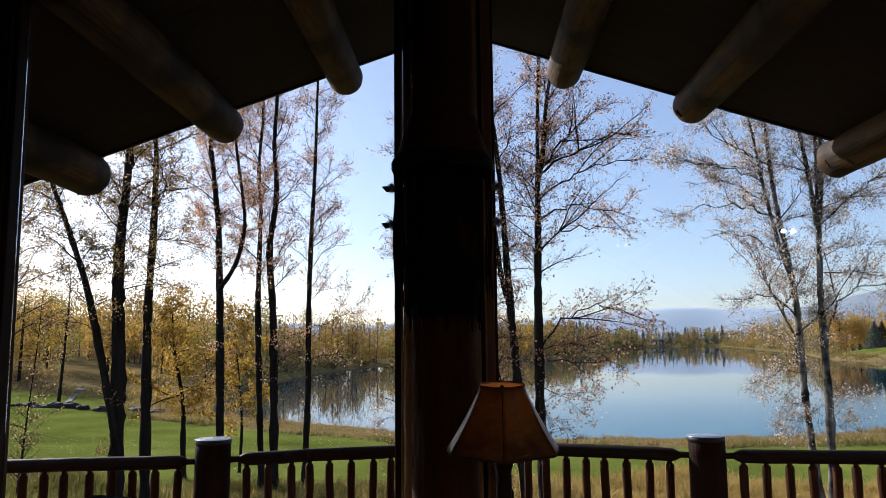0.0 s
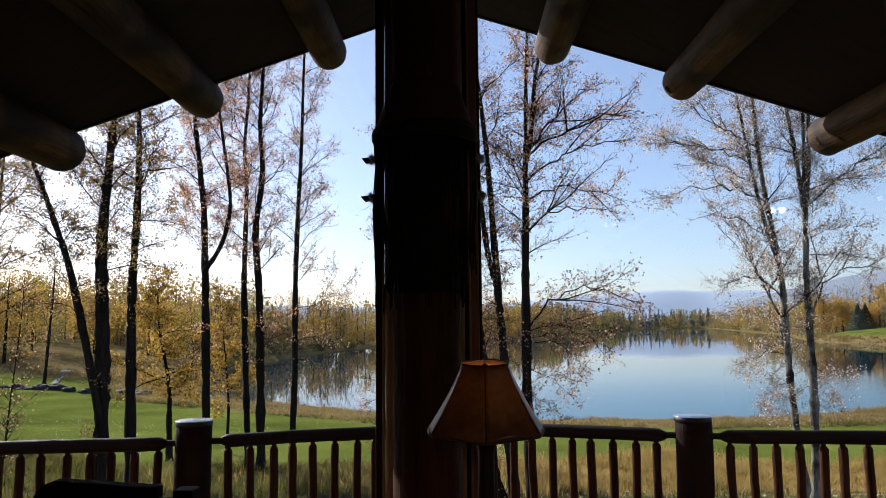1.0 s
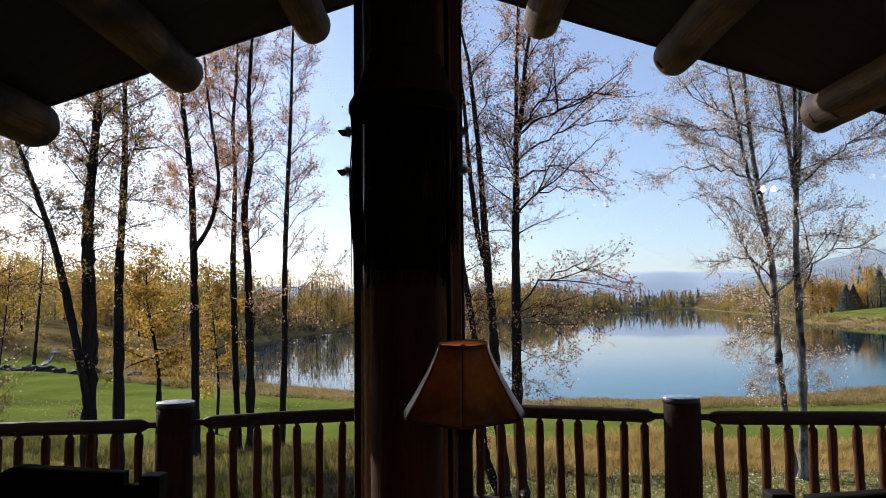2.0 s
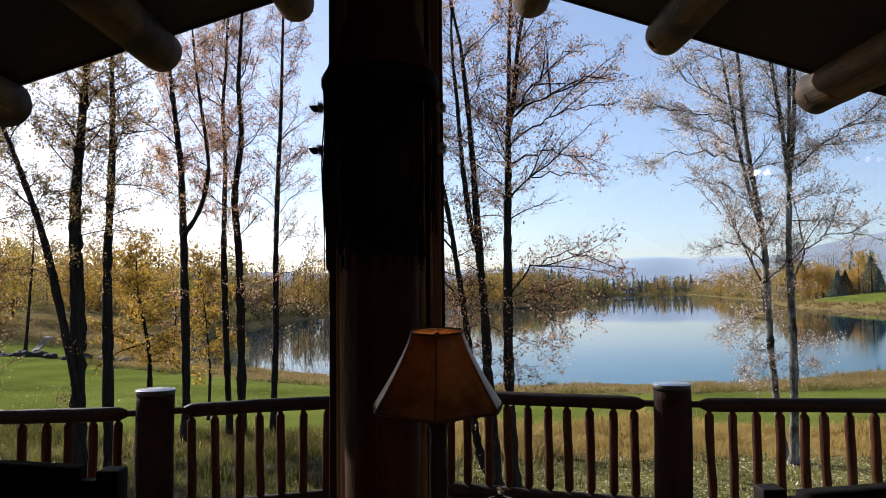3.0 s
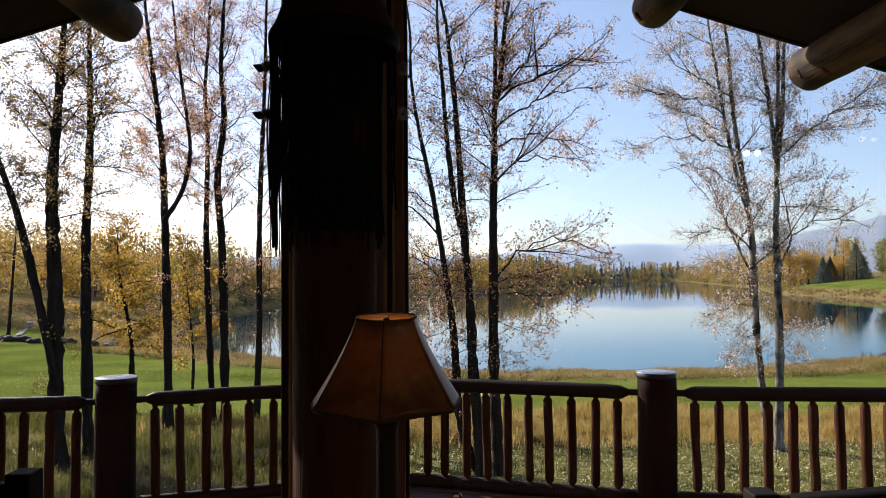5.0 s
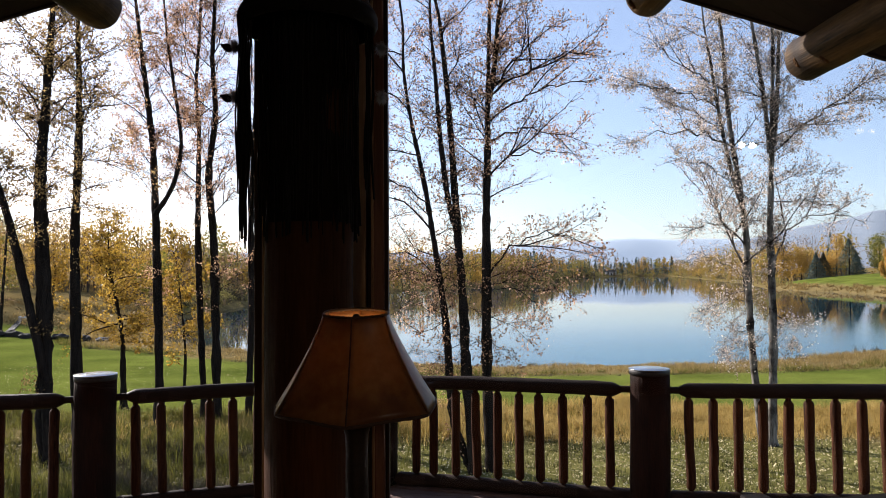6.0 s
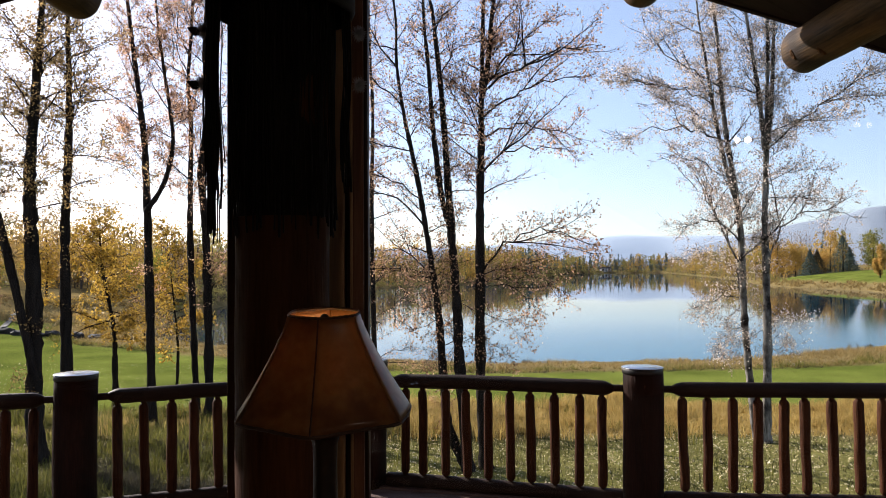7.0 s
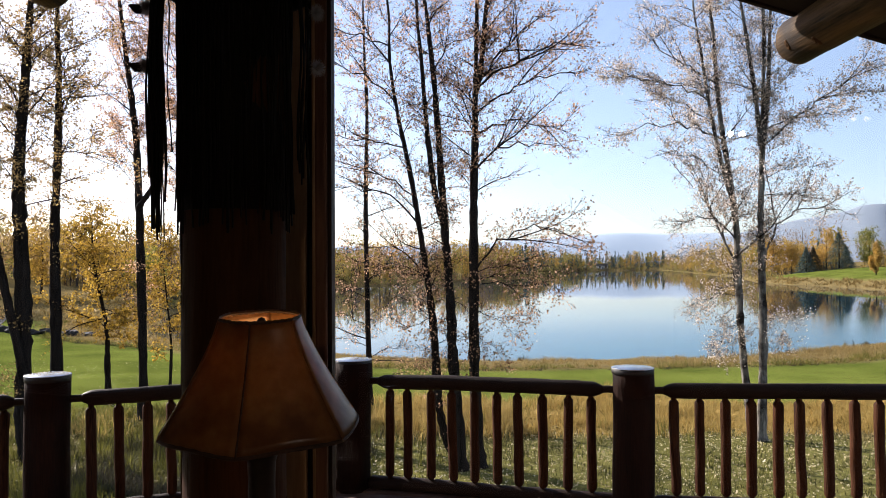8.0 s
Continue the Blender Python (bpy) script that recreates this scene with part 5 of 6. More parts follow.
tree("tree", "pale-barked cottonwood with several stems and thin leaves", 18.6, [[(8.98, -2.6), (9.06, -0.37), (9.1, 1.87), (9.09, 2.72), (9.13, 4.42), (9.15, 5.86), (9.16, 7.3), (9.15, 8.74)], [(9.09, 4.57), (8.97, 5.71), (8.8, 6.86), (8.65, 7.88), (8.57, 8.75)], [(9.17, 4.71), (9.29, 5.85), (9.36, 7.15), (9.46, 8.74)]], 0.105, 35, BARK_PALE, LEAF_PALE, limbs=24, leaves=3.7, leaf_size=0.044, reach=1.2, twigs=9,
     boughs=((9.28, 4.57, 11.91, 6.55, 0.04, 0.034), (9.21, 5.02, 11.22, 5.48, 0.07, 0.022), (9.12, 1.31, 11.77, 2.76, 0.34, 0.036), (9.23, 3.4, 10.86, 3.2, 0.08, 0.016), (9.17, 3.71, 10.46, 3.98, 0.12, 0.014), (9.16, 6.43, 10.57, 7.43, 0.09, 0.018), (9.1, 0.75, 10.19, 0.18, -0.11, 0.012), (9.09, 0.19, 9.75, -0.38, -0.31, 0.01),
             (9.06, 0.19, 8.33, -0.5, -0.1, 0.01), (8.64, 7.59, 7.87, 8.17, -0.02, 0.014), (9.1, 4.3, 9.6, 4.6, 0.1, 0.012), (9.1, 4.0, 9.7, 4.1, 0.1, 0.012)))
tree("tree", "cottonwood with thin leaves at the lawn's edge", 18.0, [[(14.4, -2.6), (14.3, 1.0), (14.2, 4.0), (14.0, 7.5)]], 0.14, 36, BARK_PALE, LEAF_PALE, limbs=18, leaves=1.6, reach=2.6, sprouts=4)
tree("tree", "bare twiggy tree beside the lawn", 30.0, [[(-19.2, -2.9), (-19.0, 1.0), (-18.8, 4.0), (-18.5, 6.5)]], 0.14, 37, BARK, LEAF_GREEN, limbs=30, leaves=2.0, reach=3.0, low=0.15)
tree("tree", "leafy cottonwood whose branches reach over the lawn", 20.5, [[(-13.6, -2.7), (-13.6, 0.5), (-13.5, 2.6), (-13.4, 4.6), (-13.2, 6.4)]], 0.19, 39, BARK, LEAF_BROWN, limbs=46, leaves=4.2, reach=3.2, low=0.22)
tree("tree", "low bare shrub on the lawn", 21.0, [[(-12.6, -2.8), (-12.5, -1.4), (-12.4, -0.2)]], 0.035, 38, BARK, LEAF_RUST, limbs=26, leaves=0.6, reach=1.0, low=0.05, category="shrub")


# ---- far trees ----
def crown_cloud(g, height, spread, n, size, kind):
    """Leaf tufts of one far tree as quads round the origin: kind 'round', 'spire' or 'spruce'."""
    if kind == "spruce":
        z = g.uniform(0.04, 1.0, n) ** 1.15
        layer = 0.75 + 0.35 * np.abs(np.sin(z * 34))
        r = spread * (1 - z) * layer * np.sqrt(g.uniform(0.25, 1, n))
        drop = -0.12 * r
        a = g.uniform(0, 2 * np.pi, n)
        c = np.stack([r * np.cos(a), r * np.sin(a), z * height + drop], -1)
    else:
        # clumps of leaves spread through the crown, with gaps between them
        m = g.randint(9, 15) if kind != "bush" else g.randint(5, 9)
        zc = np.sort(g.uniform(0.22 if kind != "bush" else 0.15, 0.93, m))
        wide = {"spire": 0.62, "bush": 1.5}.get(kind, 1.0) * g.uniform(0.8, 1.25)
        prof = np.sin(np.pi * np.clip(zc * 0.93 + 0.02, 0, 1)) ** 0.7
        ac, rc = g.uniform(0, 2 * np.pi, m), spread * wide * prof * np.sqrt(g.uniform(0, 0.75, m))
        size_c = spread * wide * (0.34 + 0.30 * prof) * g.uniform(0.75, 1.2, m)
        k = g.choice(m, n, p=size_c ** 2 / (size_c ** 2).sum())
        off = g.normal(size=(n, 3))
        off *= (g.uniform(0.15, 1, n) ** 0.5 / np.linalg.norm(off, axis=1))[:, None] * size_c[k][:, None]
        off[:, 2] *= 1.15 if kind == "round" else 1.0 if kind == "bush" else 1.9
        tilt = g.normal(0, 0.04, 2)
        c = np.stack([rc[k] * np.cos(ac[k]) + tilt[0] * zc[k] * height, rc[k] * np.sin(ac[k]) + tilt[1] * zc[k] * height, zc[k] * height], -1) + off
        c[:, 2] = np.maximum(c[:, 2], 0.05 * height)
        a = np.arctan2(c[:, 1], c[:, 0])
    u, w = g.normal(size=(n, 3)), g.normal(size=(n, 3))
    if kind == "spruce":
        u = np.stack([np.cos(a), np.sin(a), np.full(n, -0.35)], -1) + 0.25 * u
        w = np.stack([-np.sin(a), np.cos(a), np.zeros(n)], -1) + 0.3 * w
    u /= np.linalg.norm(u, axis=1, keepdims=True)
    w -= u * (u * w).sum(1, keepdims=True)
    w /= np.linalg.norm(w, axis=1, keepdims=True)
    s = size * g.uniform(0.5, 1.3, (n, 1))
    if kind == "bare":
        u[:, 2] = np.abs(u[:, 2]) + 0.9
        u /= np.linalg.norm(u, axis=1, keepdims=True)
        s = s * 0.9
        w = w * 0.35
    return np.stack([c - u * s * 0.5, c + w * s * 0.42, c + u * s * 0.6, c - w * s * 0.38], 1).reshape(-1, 3)


def trunk_quads(height, radius, g):
    p = [(0, 0, 0), (g.normal() * 0.1, g.normal() * 0.1, height * 0.5), (g.normal() * 0.25, g.normal() * 0.25, height * 0.92)]
    v, f = [], []
    tube(v, f, p, [radius, radius * 0.7, radius * 0.2], 5)
    return np.concatenate(v), np.concatenate(f)


g = np.random.RandomState(77)


def far_tree(name, label, x, y, height, spread, kind, leaf, n=900, size=0.55, group="trees on the far banks"):
    ob = thing(name, (x, y, float(ground_z(x, y)) - 0.1), label, "tree", group)
    v, f = trunk_quads(height, 0.02 * height, g)
    part("trunk", fast_mesh("trunk", v, f, BARK, True), ob)
    v = crown_cloud(g, height, spread, n, size, kind)
    part("crown", fast_mesh("crown", v, np.arange(len(v)).reshape(-1, 4), leaf), ob)
    return ob


def woods(name, label, spots, mats, n, size):
    """Uncountable woods: every tree of one colour joined into one sheet of leaf tufts."""
    for mat in sorted({s[5].name for s in spots}):
        vs = []
        for x, y, h, sp, kind, m in spots:
            if m.name == mat:
                k = int(n * (0.7 if kind == "spire" else 1.0))
                v = crown_cloud(g, h, sp, k, size * (0.6 + h / 25), kind)
                vs.append(v + np.array((x, y, float(ground_z(x, y)) - 0.2)))
        v = np.concatenate(vs)
        tagged(new(name, fast_mesh(name, v, np.arange(len(v)).reshape(-1, 4), bpy.data.materials[mat])), label, "woods", kind="stuff")


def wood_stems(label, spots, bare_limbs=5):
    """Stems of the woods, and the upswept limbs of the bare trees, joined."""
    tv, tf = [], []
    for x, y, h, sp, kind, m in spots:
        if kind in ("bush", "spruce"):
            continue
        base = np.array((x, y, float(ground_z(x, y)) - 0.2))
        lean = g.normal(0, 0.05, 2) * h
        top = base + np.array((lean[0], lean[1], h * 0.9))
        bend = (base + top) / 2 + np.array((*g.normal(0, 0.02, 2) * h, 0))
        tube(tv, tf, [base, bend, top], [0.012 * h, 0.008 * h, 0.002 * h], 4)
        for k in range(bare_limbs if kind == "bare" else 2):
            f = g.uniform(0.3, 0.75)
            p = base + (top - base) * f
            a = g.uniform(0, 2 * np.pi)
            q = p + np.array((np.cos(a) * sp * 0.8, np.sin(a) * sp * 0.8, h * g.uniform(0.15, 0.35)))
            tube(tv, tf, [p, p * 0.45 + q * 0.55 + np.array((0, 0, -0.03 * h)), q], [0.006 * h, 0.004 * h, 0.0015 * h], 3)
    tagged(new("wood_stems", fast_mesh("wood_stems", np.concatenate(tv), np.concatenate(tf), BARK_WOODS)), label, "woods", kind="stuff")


def pick(weights):
    names = list(weights)
    return names[g.choice(len(names), p=np.array([weights[k] for k in names]) / sum(weights.values()))]


KINDS = {"gold": (WOODS_GOLD, "round"), "green": (WOODS_GREEN, "round"), "bare": (WOODS_BARE, "bare"), "orange": (WOODS_ORANGE, "spire"), "bush": (WOODS_DARK, "bush"), "goldbush": (WOODS_GREEN, "bush"), "spire": (WOODS_GOLD, "spire"), "spruce": (NEEDLES, "spruce")}


def plant(line, count, back, height, weights, keep=3.0):
    """Scatter trees in a belt behind a line of plan points."""
    out = []
    line = np.array(line, float)
    seg = np.linalg.norm(np.diff(line, axis=0), axis=1)
    cum = np.concatenate([[0], np.cumsum(seg)])
    while len(out) < count:
        t = g.uniform(0, cum[-1])
        x, y = np.interp(t, cum, line[:, 0]), np.interp(t, cum, line[:, 1])
        a = g.uniform(0, 1) ** 1.3 * back
        i = min(np.searchsorted(cum, t, "right") - 1, len(seg) - 1)
        tx, ty = (line[i + 1] - line[i]) / seg[i]
        x, y = x - ty * a, y + tx * a
        if lake_distance(x, y) < keep:
            continue
        k = pick(weights)
        mat, kind = KINDS[k]
        h = height * g.choice((0.45, 0.75, 0.95, 1.25)) * g.uniform(0.82, 1.14)
        sp = h * {"round": 0.29, "bare": 0.24, "spire": 0.27, "bush": 0.6}.get(kind, 0.2)
        out.append((x, y, h, sp, kind, mat))
    return out


left_bank = plant([(-140, 95), (-95, 108), (-68, 118), (-50, 132), (-44, 150), (-38, 176)], 340, 45, 9.6, {"gold": 7, "green": 0.6, "bare": 8, "orange": 1.5, "spruce": 0.3})
woods("woods", "golden and bare autumn woods on the near bank", left_bank, None, 330, 0.46)
lake_head = plant([(-44, 122), (-38, 150), (-33, 172), (-27, 194), (-20, 216), (-6, 236)], 190, 20, 10.5, {"gold": 5, "green": 2, "bare": 6, "spire": 2, "spruce": 0.4}, 2.0)
woods("woods", "brown and golden woods at the head of the lake", lake_head, None, 300, 0.50)
mid_bank = plant([(-12, 236), (14, 276), (26, 272), (38, 304), (57, 366)], 200, 38, 11.0, {"gold": 5, "green": 2, "bare": 6, "orange": 2, "spruce": 0.5}, 3.5)
woods("woods", "golden and brown autumn woods along the lake", mid_bank, None, 240, 0.66)
edge = plant([(-31, 112), (-31, 150), (-25, 190), (-21, 212), (-6, 231), (13, 268), (25, 264), (37, 296), (56, 359), (71, 412)], 200, 5, 2.2, {"bush": 3, "goldbush": 4, "bare": 3}, 0.6)
woods("bushes", "dark bushes along the water's edge", edge, None, 130, 0.42)
far_bank = plant([(70, 420), (98, 560), (122, 660), (189, 748), (243, 756), (285, 775)], 680, 60, 13.2, {"gold": 3, "green": 3, "spruce": 9, "orange": 1, "bare": 3}, 6)
woods("woods", "dark spruces and golden trees at the lake's far end", far_bank, None, 130, 1.2)
edge = plant([(72, 413), (122, 647), (189, 728), (243, 744)], 170, 8, 3.4, {"bush": 3, "goldbush": 6, "bare": 3}, 0.5)
woods("bushes", "tan and dark bushes along the far water's edge", edge, None, 80, 1.0)
right_far = plant([(244, 744), (203, 572), (169, 434), (140, 319), (110, 240)], 320, 34, 13.0, {"gold": 3, "orange": 3, "spire": 1, "green": 1.0, "bare": 6, "spruce": 0.3}, 2)
woods("woods", "tan and golden autumn trees on the opposite bank", right_far, None, 180, 0.72)
edge = plant([(243, 742), (201, 572), (166, 434), (137, 319), (106, 230)], 170, 6, 3.6, {"bush": 1, "goldbush": 5, "bare": 5, "gold": 2}, 0.4)
woods("bushes", "tan bushes along the opposite shore", edge, None, 110, 0.6)
right_bank = plant([(114, 252), (150, 244), (215, 210)], 130, 42, 11.0, {"gold": 3, "orange": 4, "spire": 2, "green": 1.5, "bare": 2, "spruce": 1.0}, 3)
woods("woods", "orange and golden autumn trees behind the opposite lawn", right_bank, None, 330, 0.58)
shrubs = plant([(-31.5, 98), (-31, 150), (-25, 190)], 110, 7, 2.6, {"bush": 5, "goldbush": 3, "bare": 4}, 0.5)
woods("bushes", "brown and golden bushes at the head of the lake", shrubs, None, 150, 0.36)
for stand in (left_bank, lake_head):
    wood_stems("grey stems and limbs among the autumn leaves", stand)
for stand in (mid_bank, right_bank, right_far):
    wood_stems("grey stems among the woods across the lake", stand, 3)
backs = plant([(-260, 180), (-120, 240), (-40, 300), (40, 420)], 120, 110, 9.0, {"gold": 5, "green": 2, "bare": 5, "spruce": 0.2})
woods("woods", "mixed woods behind the near bank", backs, None, 150, 1.0)

# single trees that stand out on the opposite lawn
for x, y, h, sp, kind, mat, label in (
        (132, 230, 11.4, 6.2, "spruce", NEEDLES, "broad dark blue-green spruce on the opposite lawn"), (121.6, 230, 8.0, 4.0, "spruce", NEEDLES, "small dark spruce on the opposite lawn"),
        (133.5, 240, 13.6, 4.6, "round", WOODS_ORANGE, "tall orange autumn tree on the opposite lawn"), (125.5, 233, 8.0, 4.0, "spruce", WOODS_DARK, "small dull green conifer on the opposite lawn"),
        (138.5, 225, 12.2, 4.0, "round", LEAF_GREEN, "green-gold leafy tree on the opposite lawn"), (122, 240, 12.2, 3.9, "round", WOODS_ORANGE, "orange autumn tree on the opposite lawn"),
        (115.7, 239, 12.0, 3.6, "round", WOODS_ORANGE, "orange autumn tree on the opposite lawn"), (115.6, 185, 7.6, 2.1, "spire", WOODS_ORANGE, "slim orange tree near the water"),
        (136.5, 234, 7.5, 3.2, "spruce", NEEDLES, "small dark spruce on the opposite lawn")):
    far_tree("spruce" if kind == "spruce" else "tree", label, x, y, h, sp, kind, mat, 3000, 0.42)
# yellow trees on the near left bank
for x, y, h, sp, mat, label in ((-50.5, 84, 10.4, 4.6, LEAF_GOLD, "broad golden tree standing in the dry meadow"), (-55.5, 89, 9.8, 4.4, LEAF_GOLD, "tall golden tree standing in the dry meadow"), (-50, 104, 9.0, 3.8, LEAF_GOLD, "yellow-leaved tree at the head of the lake"), (-64, 97, 10.6, 4.4, LEAF_GOLD, "broad yellow-leaved tree on the bank"),
                                (-57, 101, 9.4, 4.2, LEAF_GREEN, "tall green-gold tree on the bank"), (-44, 108, 8.6, 3.8, LEAF_GOLD, "yellow-leaved tree at the head of the lake"),
                                (-39, 112, 8.0, 3.4, LEAF_GOLD, "golden tree leaning over the head of the lake"), (-36, 106, 7.0, 3.2, LEAF_GREEN, "low green-gold tree beside the water"),
                                (-70, 104, 10.8, 4.2, LEAF_GOLD, "broad golden tree on the bank"), (-76, 99, 10.0, 4.0, LEAF_GREEN, "broad green-gold tree on the bank")):
    far_tree("tree", label, x, y, h, sp, "round", mat, 4600, 0.24, "trees beyond the lawn")
tree("tree", "thin yellow-leaved young tree on the lawn", 28.0, [[(-8.35, -3.0), (-8.3, -1.5), (-8.35, -0.5)]], 0.06, 41, BARK, LEAF_GOLD, limbs=34, leaves=4.0, reach=1.6, low=0.46, rise=0.3, leaf_size=0.08, sprouts=4, twigs=7)
tree("tree", "bare grey tree beyond the lawn", 66.0, [[(-36, -3.4), (-35.8, 0.0), (-35.6, 3.5), (-35.5, 5.5)]], 0.14, 42, BARK, LEAF_RUST, limbs=26, leaves=1.2, reach=2.6, low=0.15)
tree("tree", "bare bush at the water's edge", 58.5, [[(-20.5, -3.7), (-20.4, -2.0), (-20.3, 0.0)]], 0.06, 43, BARK, LEAF_RUST, limbs=24, leaves=1.5, reach=1.8, low=0.05, category="shrub")

rnd_w = random.Random(3)
# cabin on the far shore
cab = thing("cabin", (184, 738, float(ground_z(184, 738))), "small grey cabin among the far trees", "house")
part("wall", box_mesh("wall", (-5, 5, -3.5, 3.5, 0, 3.4), SIDING, 0.02), cab)
roof_c = bmesh.new()
vv = [roof_c.verts.new(p) for p in ((-5.6, -4.2, 2.9), (5.6, -4.2, 2.9), (5.6, 0, 5.0), (-5.6, 0, 5.0), (-5.6, 4.2, 2.9), (5.6, 4.2, 2.9))]
for q in ((0, 1, 2, 3), (3, 2, 5, 4), (0, 3, 4), (1, 5, 2), (0, 4, 5, 1)):
    roof_c.faces.new([vv[i] for i in q])
part("roof", bm_mesh("roof", roof_c, STONE), cab)
for wx in (-3, 3):
    part("window", box_mesh("window", (wx - 0.7, wx + 0.7, -3.56, -3.48, 1.4, 3.0), BLACK_WOOD, 0.02), cab)
part("door", box_mesh("door", (-0.6, 0.6, -3.56, -3.48, 0.2, 2.4), BLACK_WOOD, 0.02), cab)

# dark house on the wooded bank
hx, hy = -22.0, 243.0
dark = thing("house", (hx, hy, float(ground_z(hx, hy)) - 0.2), "dark brown timber house with a grey roof among trees", "house", turn=20)
part("wall", box_mesh("wall", (-4.2, 4.2, -3, 3, 0, 3.4), LOG_COLUMN, 0.02), dark)
roof_c = bmesh.new()
vv = [roof_c.verts.new(p) for p in ((-4.8, -3.6, 3.2), (4.8, -3.6, 3.2), (4.8, 0, 5.4), (-4.8, 0, 5.4), (-4.8, 3.6, 3.2), (4.8, 3.6, 3.2))]
for q in ((0, 1, 2, 3), (3, 2, 5, 4), (0, 3, 4), (1, 5, 2), (0, 4, 5, 1)):
    roof_c.faces.new([vv[i] for i in q])
part("roof", bm_mesh("roof", roof_c, STONE), dark)
for wx in (-2.4, 0.2, 2.6):
    part("window", box_mesh("window", (wx - 0.5, wx + 0.5, -3.05, -2.98, 1.1, 2.3), BLACK_WOOD, 0.02), dark)

# plank walk beyond the boulders
walkway = thing("boardwalk", (-35.2, 66.0, 0), "weathered grey plank walk crossing the dry meadow", "walkway")
for i in range(25):
    wx, wy = -0.205 * i, i * 0.47
    zz = float(ground_z(-35.2 + wx, 66.0 + wy)) + 0.07
    part("plank", box_mesh("plank", (-0.25, 0.25, -0.22, 0.22, -0.06, 0.0), OLD_PLANK, 0), walkway, m=pose(wx, wy, zz, 0, 0, 23.5 + rnd_w.uniform(-2, 2)))
part("slab", box_mesh("slab", (-0.36, 0.36, -0.3, 0.3, -0.3, 0.03), SIDING, 0.04), walkway, "pale stone slab", pose(-5.3, 12.3, float(ground_z(-40.5, 78.3)) + 0.16))

# boulders at the lawn's edge
rnd = random.Random(12)
for i in range(11):
    x = -37.0 + i * 1.25 + rnd.uniform(-0.4, 0.4)
    y = 61.5 - 0.15 * i + rnd.uniform(-0.6, 0.6)
    bm = bmesh.new()
    bmesh.ops.create_icosphere(bm, subdivisions=3, radius=1)
    sx, sy, sz = rnd.uniform(0.4, 1.2), rnd.uniform(0.35, 0.7), rnd.uniform(0.14, 0.36)
    for v in bm.verts:
        k = 1 + 0.45 * noise.noise(v.co * 1.3 + Vector((i * 9, 0, 0))) + 0.2 * noise.noise(v.co * 3.5 + Vector((0, i * 5, 0)))
        v.co = Vector((v.co.x * sx * k, v.co.y * sy * k, v.co.z * sz * k))
    ob = new("boulder", bm_mesh("boulder", bm, STONE))
    ob.matrix_world = pose(x, y, float(ground_z(x, y)) + sz * 0.45, 0, 0, rnd.uniform(0, 180))
    tagged(ob, "dark lichened boulder at the edge of the lawn", "boulder", "boulders along the lawn")


# ---- grass and fallen leaves ----
def patch(x, y, s=0.35, seed=0.0):
    return 0.5 + 0.5 * np.sin(x * s + seed + 1.7 * np.sin(y * s * 0.8)) * np.cos(y * s * 1.1 + seed)


def blades(name, label, region, count, height, mat, seed, width=0.009, clump=7, simple=False):
    """Curved grass blades where region(x, y) says so; region takes arrays and gives weights from 0 to 1."""
    g = np.random.RandomState(seed)
    (x0, x1), (y0, y1), weight = region
    n = count // clump
    x, y = g.uniform(x0, x1, n * 6), g.uniform(y0, y1, n * 6)
    keep = g.uniform(size=len(x)) < weight(x, y)
    x, y = x[keep][:n], y[keep][:n]
    x, y = np.repeat(x, clump) + g.normal(0, 0.07, len(x) * clump), np.repeat(y, clump) + g.normal(0, 0.07, len(y) * clump)
    z = ground_z(x, y) - 0.02
    m = len(x)
    h = height * np.repeat(g.uniform(0.5, 1.2, m // clump), clump) * g.uniform(0.5, 1.15, m) * (0.45 + 0.75 * patch(x, y, 1.1, seed)) * (0.5 + 0.7 * patch(y, x, 0.37, seed + 2))
    a = g.uniform(0, 2 * np.pi, m)
    lean = g.uniform(0.1, 1.3, m) * h
    dx, dy = np.cos(a), np.sin(a)
    w = width * g.uniform(0.6, 1.4, m)
    wx, wy = -dy * w, dx * w
    b = np.stack([x, y, z], -1)
    mid = b + np.stack([dx * lean * 0.3, dy * lean * 0.3, h * 0.6], -1)
    tip = b + np.stack([dx * lean, dy * lean, h], -1)
    side = np.stack([wx, wy, np.zeros(m)], -1)
    if simple:
        v = np.stack([b - side, b + side, tip + side * 0.3, tip - side * 0.3], 1).reshape(-1, 3)
        tagged(new(name, fast_mesh(name, v, np.arange(m * 4).reshape(m, 4), mat)), label, "grass", kind="stuff")
        return
    v = np.stack([b - side, b + side, mid + side * 0.8, mid - side * 0.8, tip + side * 0.25, tip - side * 0.25], 1).reshape(-1, 3)
    o = np.arange(m)[:, None] * 6
    f = np.concatenate([o + np.array([[0, 1, 2, 3]]), o + np.array([[3, 2, 4, 5]])])
    tagged(new(name, fast_mesh(name, v, f, mat)), label, "grass", kind="stuff")


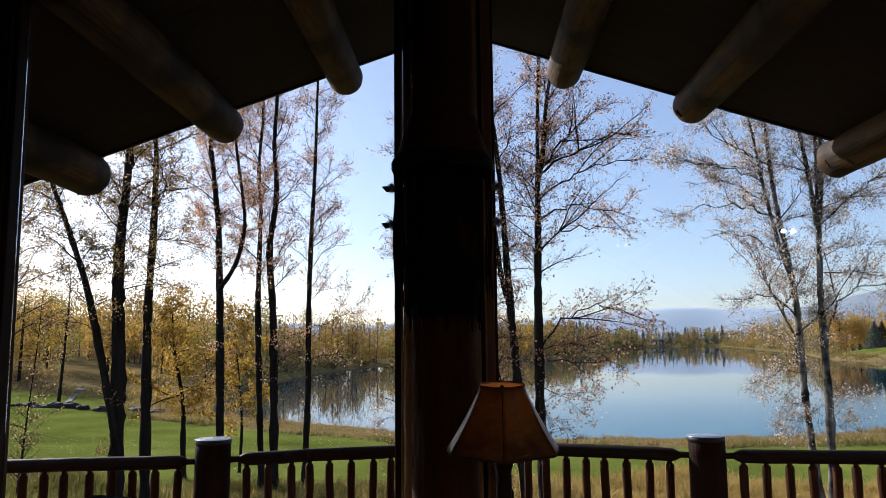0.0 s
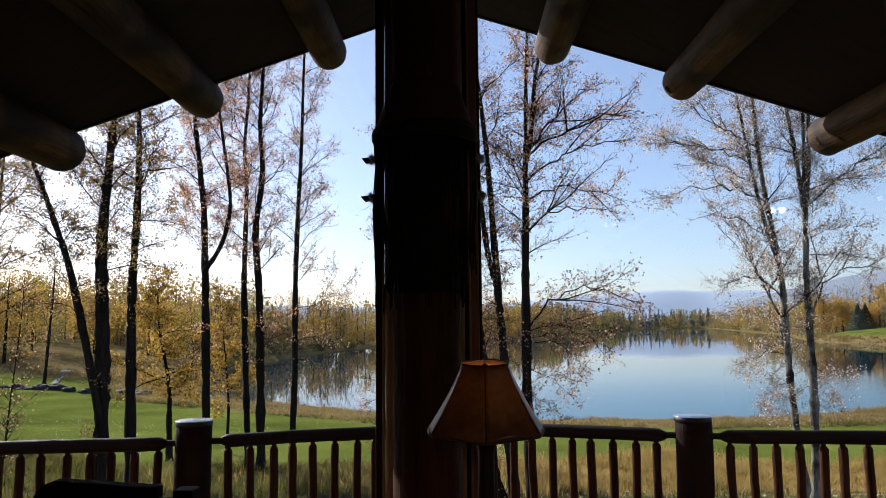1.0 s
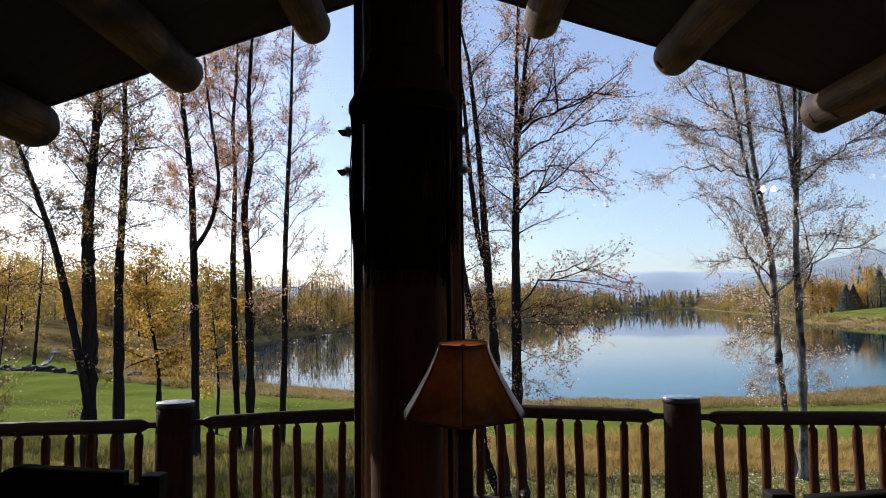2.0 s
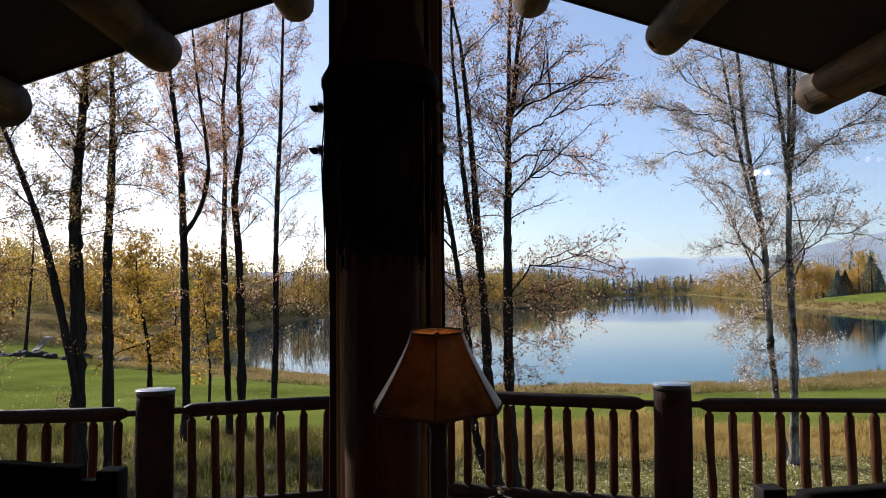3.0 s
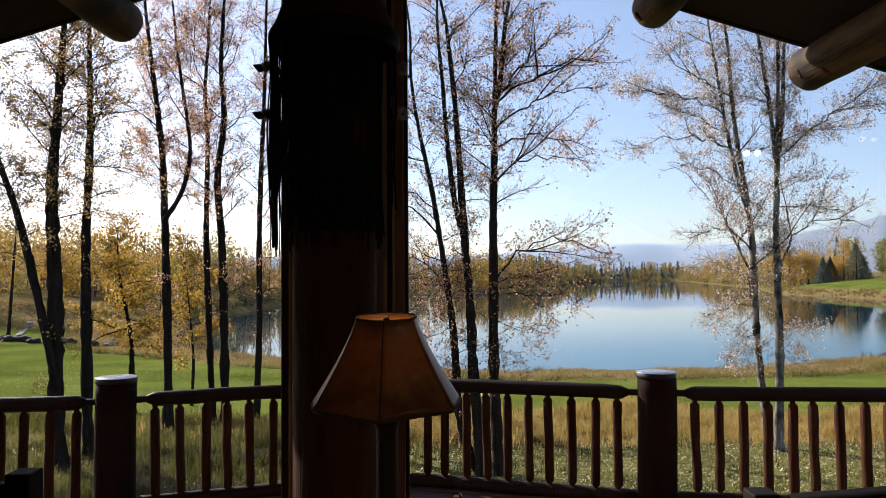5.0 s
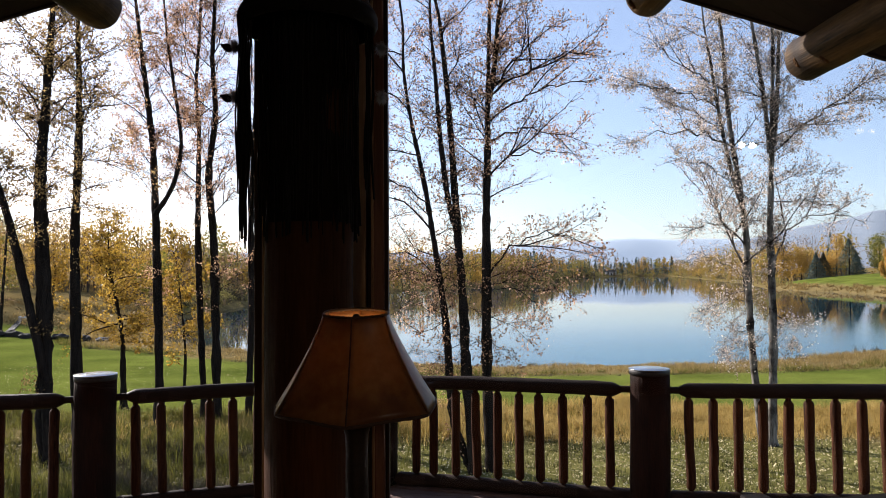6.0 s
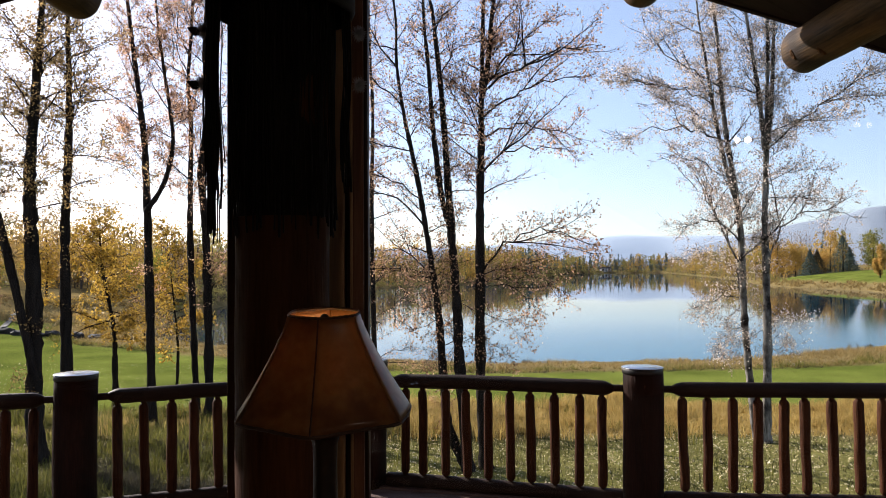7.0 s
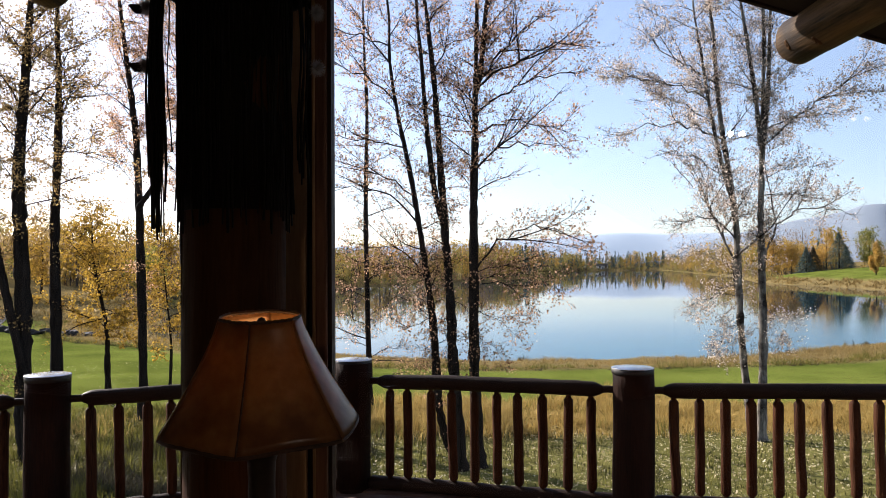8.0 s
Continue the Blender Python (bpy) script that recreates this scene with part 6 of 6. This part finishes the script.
blades("tall_grass", "tall dry golden grass below the deck", ((-9, 22), (19, 31), lambda x, y: meadow(x, y) * np.clip((x + 6) / 8, 0.15, 1) * (0.5 + 0.5 * patch(x, y)) * np.clip((y - 19) / 1.5, 0.05, 1)), 70000, 0.50, GRASS_DRY, 1, 0.0085)
blades("tall_grass", "tall green and straw grass below the deck", ((-16, 8), (13.5, 28), lambda x, y: meadow(x, y) * np.clip((1 - x) / 6, 0.08, 1) * (0.3 + 0.7 * patch(x, y, 0.5, 2))), 44000, 0.46, GRASS_GREEN, 2, 0.008)
blades("short_grass", "short green and dry grass below the deck", ((-14, 20), (11, 20.5), lambda x, y: 0.35 + 0.65 * patch(x, y, 0.6, 2)), 66000, 0.17, GRASS_SHORT_SHADED, 7, 0.006, simple=True)
# dark blades put shade on the grass where tree shadows fall
blades("undergrowth", "dark blades standing in for tree shade below the deck", ((-6.4, -0.5), (11.5, 18.5), lambda x, y: np.clip((x + 6.4) / 1.5, 0, 1) * (patch(x, y, 0.9, 6) * patch(y, x, 1.7, 3) > 0.16)), 30000, 0.34, GRASS_WEED_SHADE, 13, 0.008, 12)
blades("shore_grass", "tall straw-coloured grass along the shore", ((-45, 60), (33, 75), lambda x, y: np.clip((strip_width(x) - lake_distance(x, y)) / 0.6, 0, 1) * (lake_distance(x, y) > 0.3) * (0.35 + 0.65 * patch(x, y, 0.45, 3))), 90000, 0.30, GRASS_TAN, 3, 0.011, simple=True)
blades("shore_grass", "low green growth in the shore grass", ((-35, 50), (32, 72), lambda x, y: np.clip((strip_width(x) + 0.3 - lake_distance(x, y)) / 0.5, 0, 1) * (lake_distance(x, y) > strip_width(x) - 1.6) * (patch(x, y, 0.3, 1) > 0.25)), 42000, 0.36, GRASS_GREEN, 4, 0.016, simple=True)
# dark blades draw the shadow line at the foot of the shore grass
blades("shore_grass", "dark blades standing in for the shadow along the mown edge", ((-30, 46), (32, 66), lambda x, y: (np.abs(lake_distance(x, y) - strip_width(x) - 0.15) < 0.3) * (patch(x, y, 0.22, 5) > 0.3)), 16000, 0.26, GRASS_WEED_SHADE, 10, 0.012, simple=True)
blades("shore_weeds", "dark weeds standing at the water's edge", ((-24, 34), (43, 62), lambda x, y: (np.abs(lake_distance(x, y) - 0.7) < 0.6) * (patch(x, y, 0.9, 4) * patch(y, x, 2.3, 1) > 0.48)), 6000, 0.75, GRASS_WEED_SHADE, 9, 0.010, 14)
blades("reeds", "tan reeds and dry growth along the opposite bank", ((78, 132), (95, 238), lambda x, y: (lake_distance(x, y) > 0.2) * np.clip((6.0 - lake_distance(x, y)) / 3, 0, 1) * (0.25 + 0.75 * patch(x, y, 0.25, 6))), 16000, 1.0, GRASS_TAN, 12, 0.09, simple=True)
blades("lawn_grass", "short green lawn grass", ((-28, 24), (20, 42), lambda x, y: (1 - meadow(x, y)) * 0.9 + 0.02), 30000, 0.06, GRASS_GREEN, 5, 0.009, simple=True)
blades("meadow_grass", "low dry grass on the bank beyond the lawn", ((-70, -14), (60, 100), lambda x, y: meadow(x, y) * patch(x, y, 0.2)), 30000, 0.45, GRASS_TAN, 6, 0.03, simple=True)

g = np.random.RandomState(5)
n = 12500
x = np.concatenate([g.uniform(-12, 16, n), g.normal(1.5, 3.5, n // 3), g.normal(8, 3.0, n // 3), g.uniform(-26, -6, n // 4), g.normal(-6, 2.5, n // 4)])
y = np.concatenate([g.uniform(12, 21, n), g.normal(16.5, 3.0, n // 3), g.normal(16, 3.0, n // 3), g.uniform(18, 40, n // 4), g.uniform(11, 19, n // 4)])
ok = (y > 9) & (lake_distance(x, y) > 5)
x, y = x[ok], y[ok]
z = ground_z(x, y) + g.uniform(0.005, 0.07, len(x))
m = len(x)
c = np.stack([x, y, z], -1)
a = g.uniform(0, 6.28, m)
u = np.stack([np.cos(a), np.sin(a), g.normal(0, 0.45, m)], -1)
w = np.stack([-np.sin(a), np.cos(a), g.normal(0, 0.45, m)], -1)
s = g.uniform(0.010, 0.027, (m, 1))
v = np.stack([c - u * s, c + w * s * 0.8, c + u * s, c - w * s * 0.8], 1).reshape(-1, 3)
tagged(new("fallen_leaves", fast_mesh("fallen_leaves", v, np.arange(len(v)).reshape(-1, 4), LITTER)), "pale fallen leaves scattered over the grass", "leaves", kind="stuff")
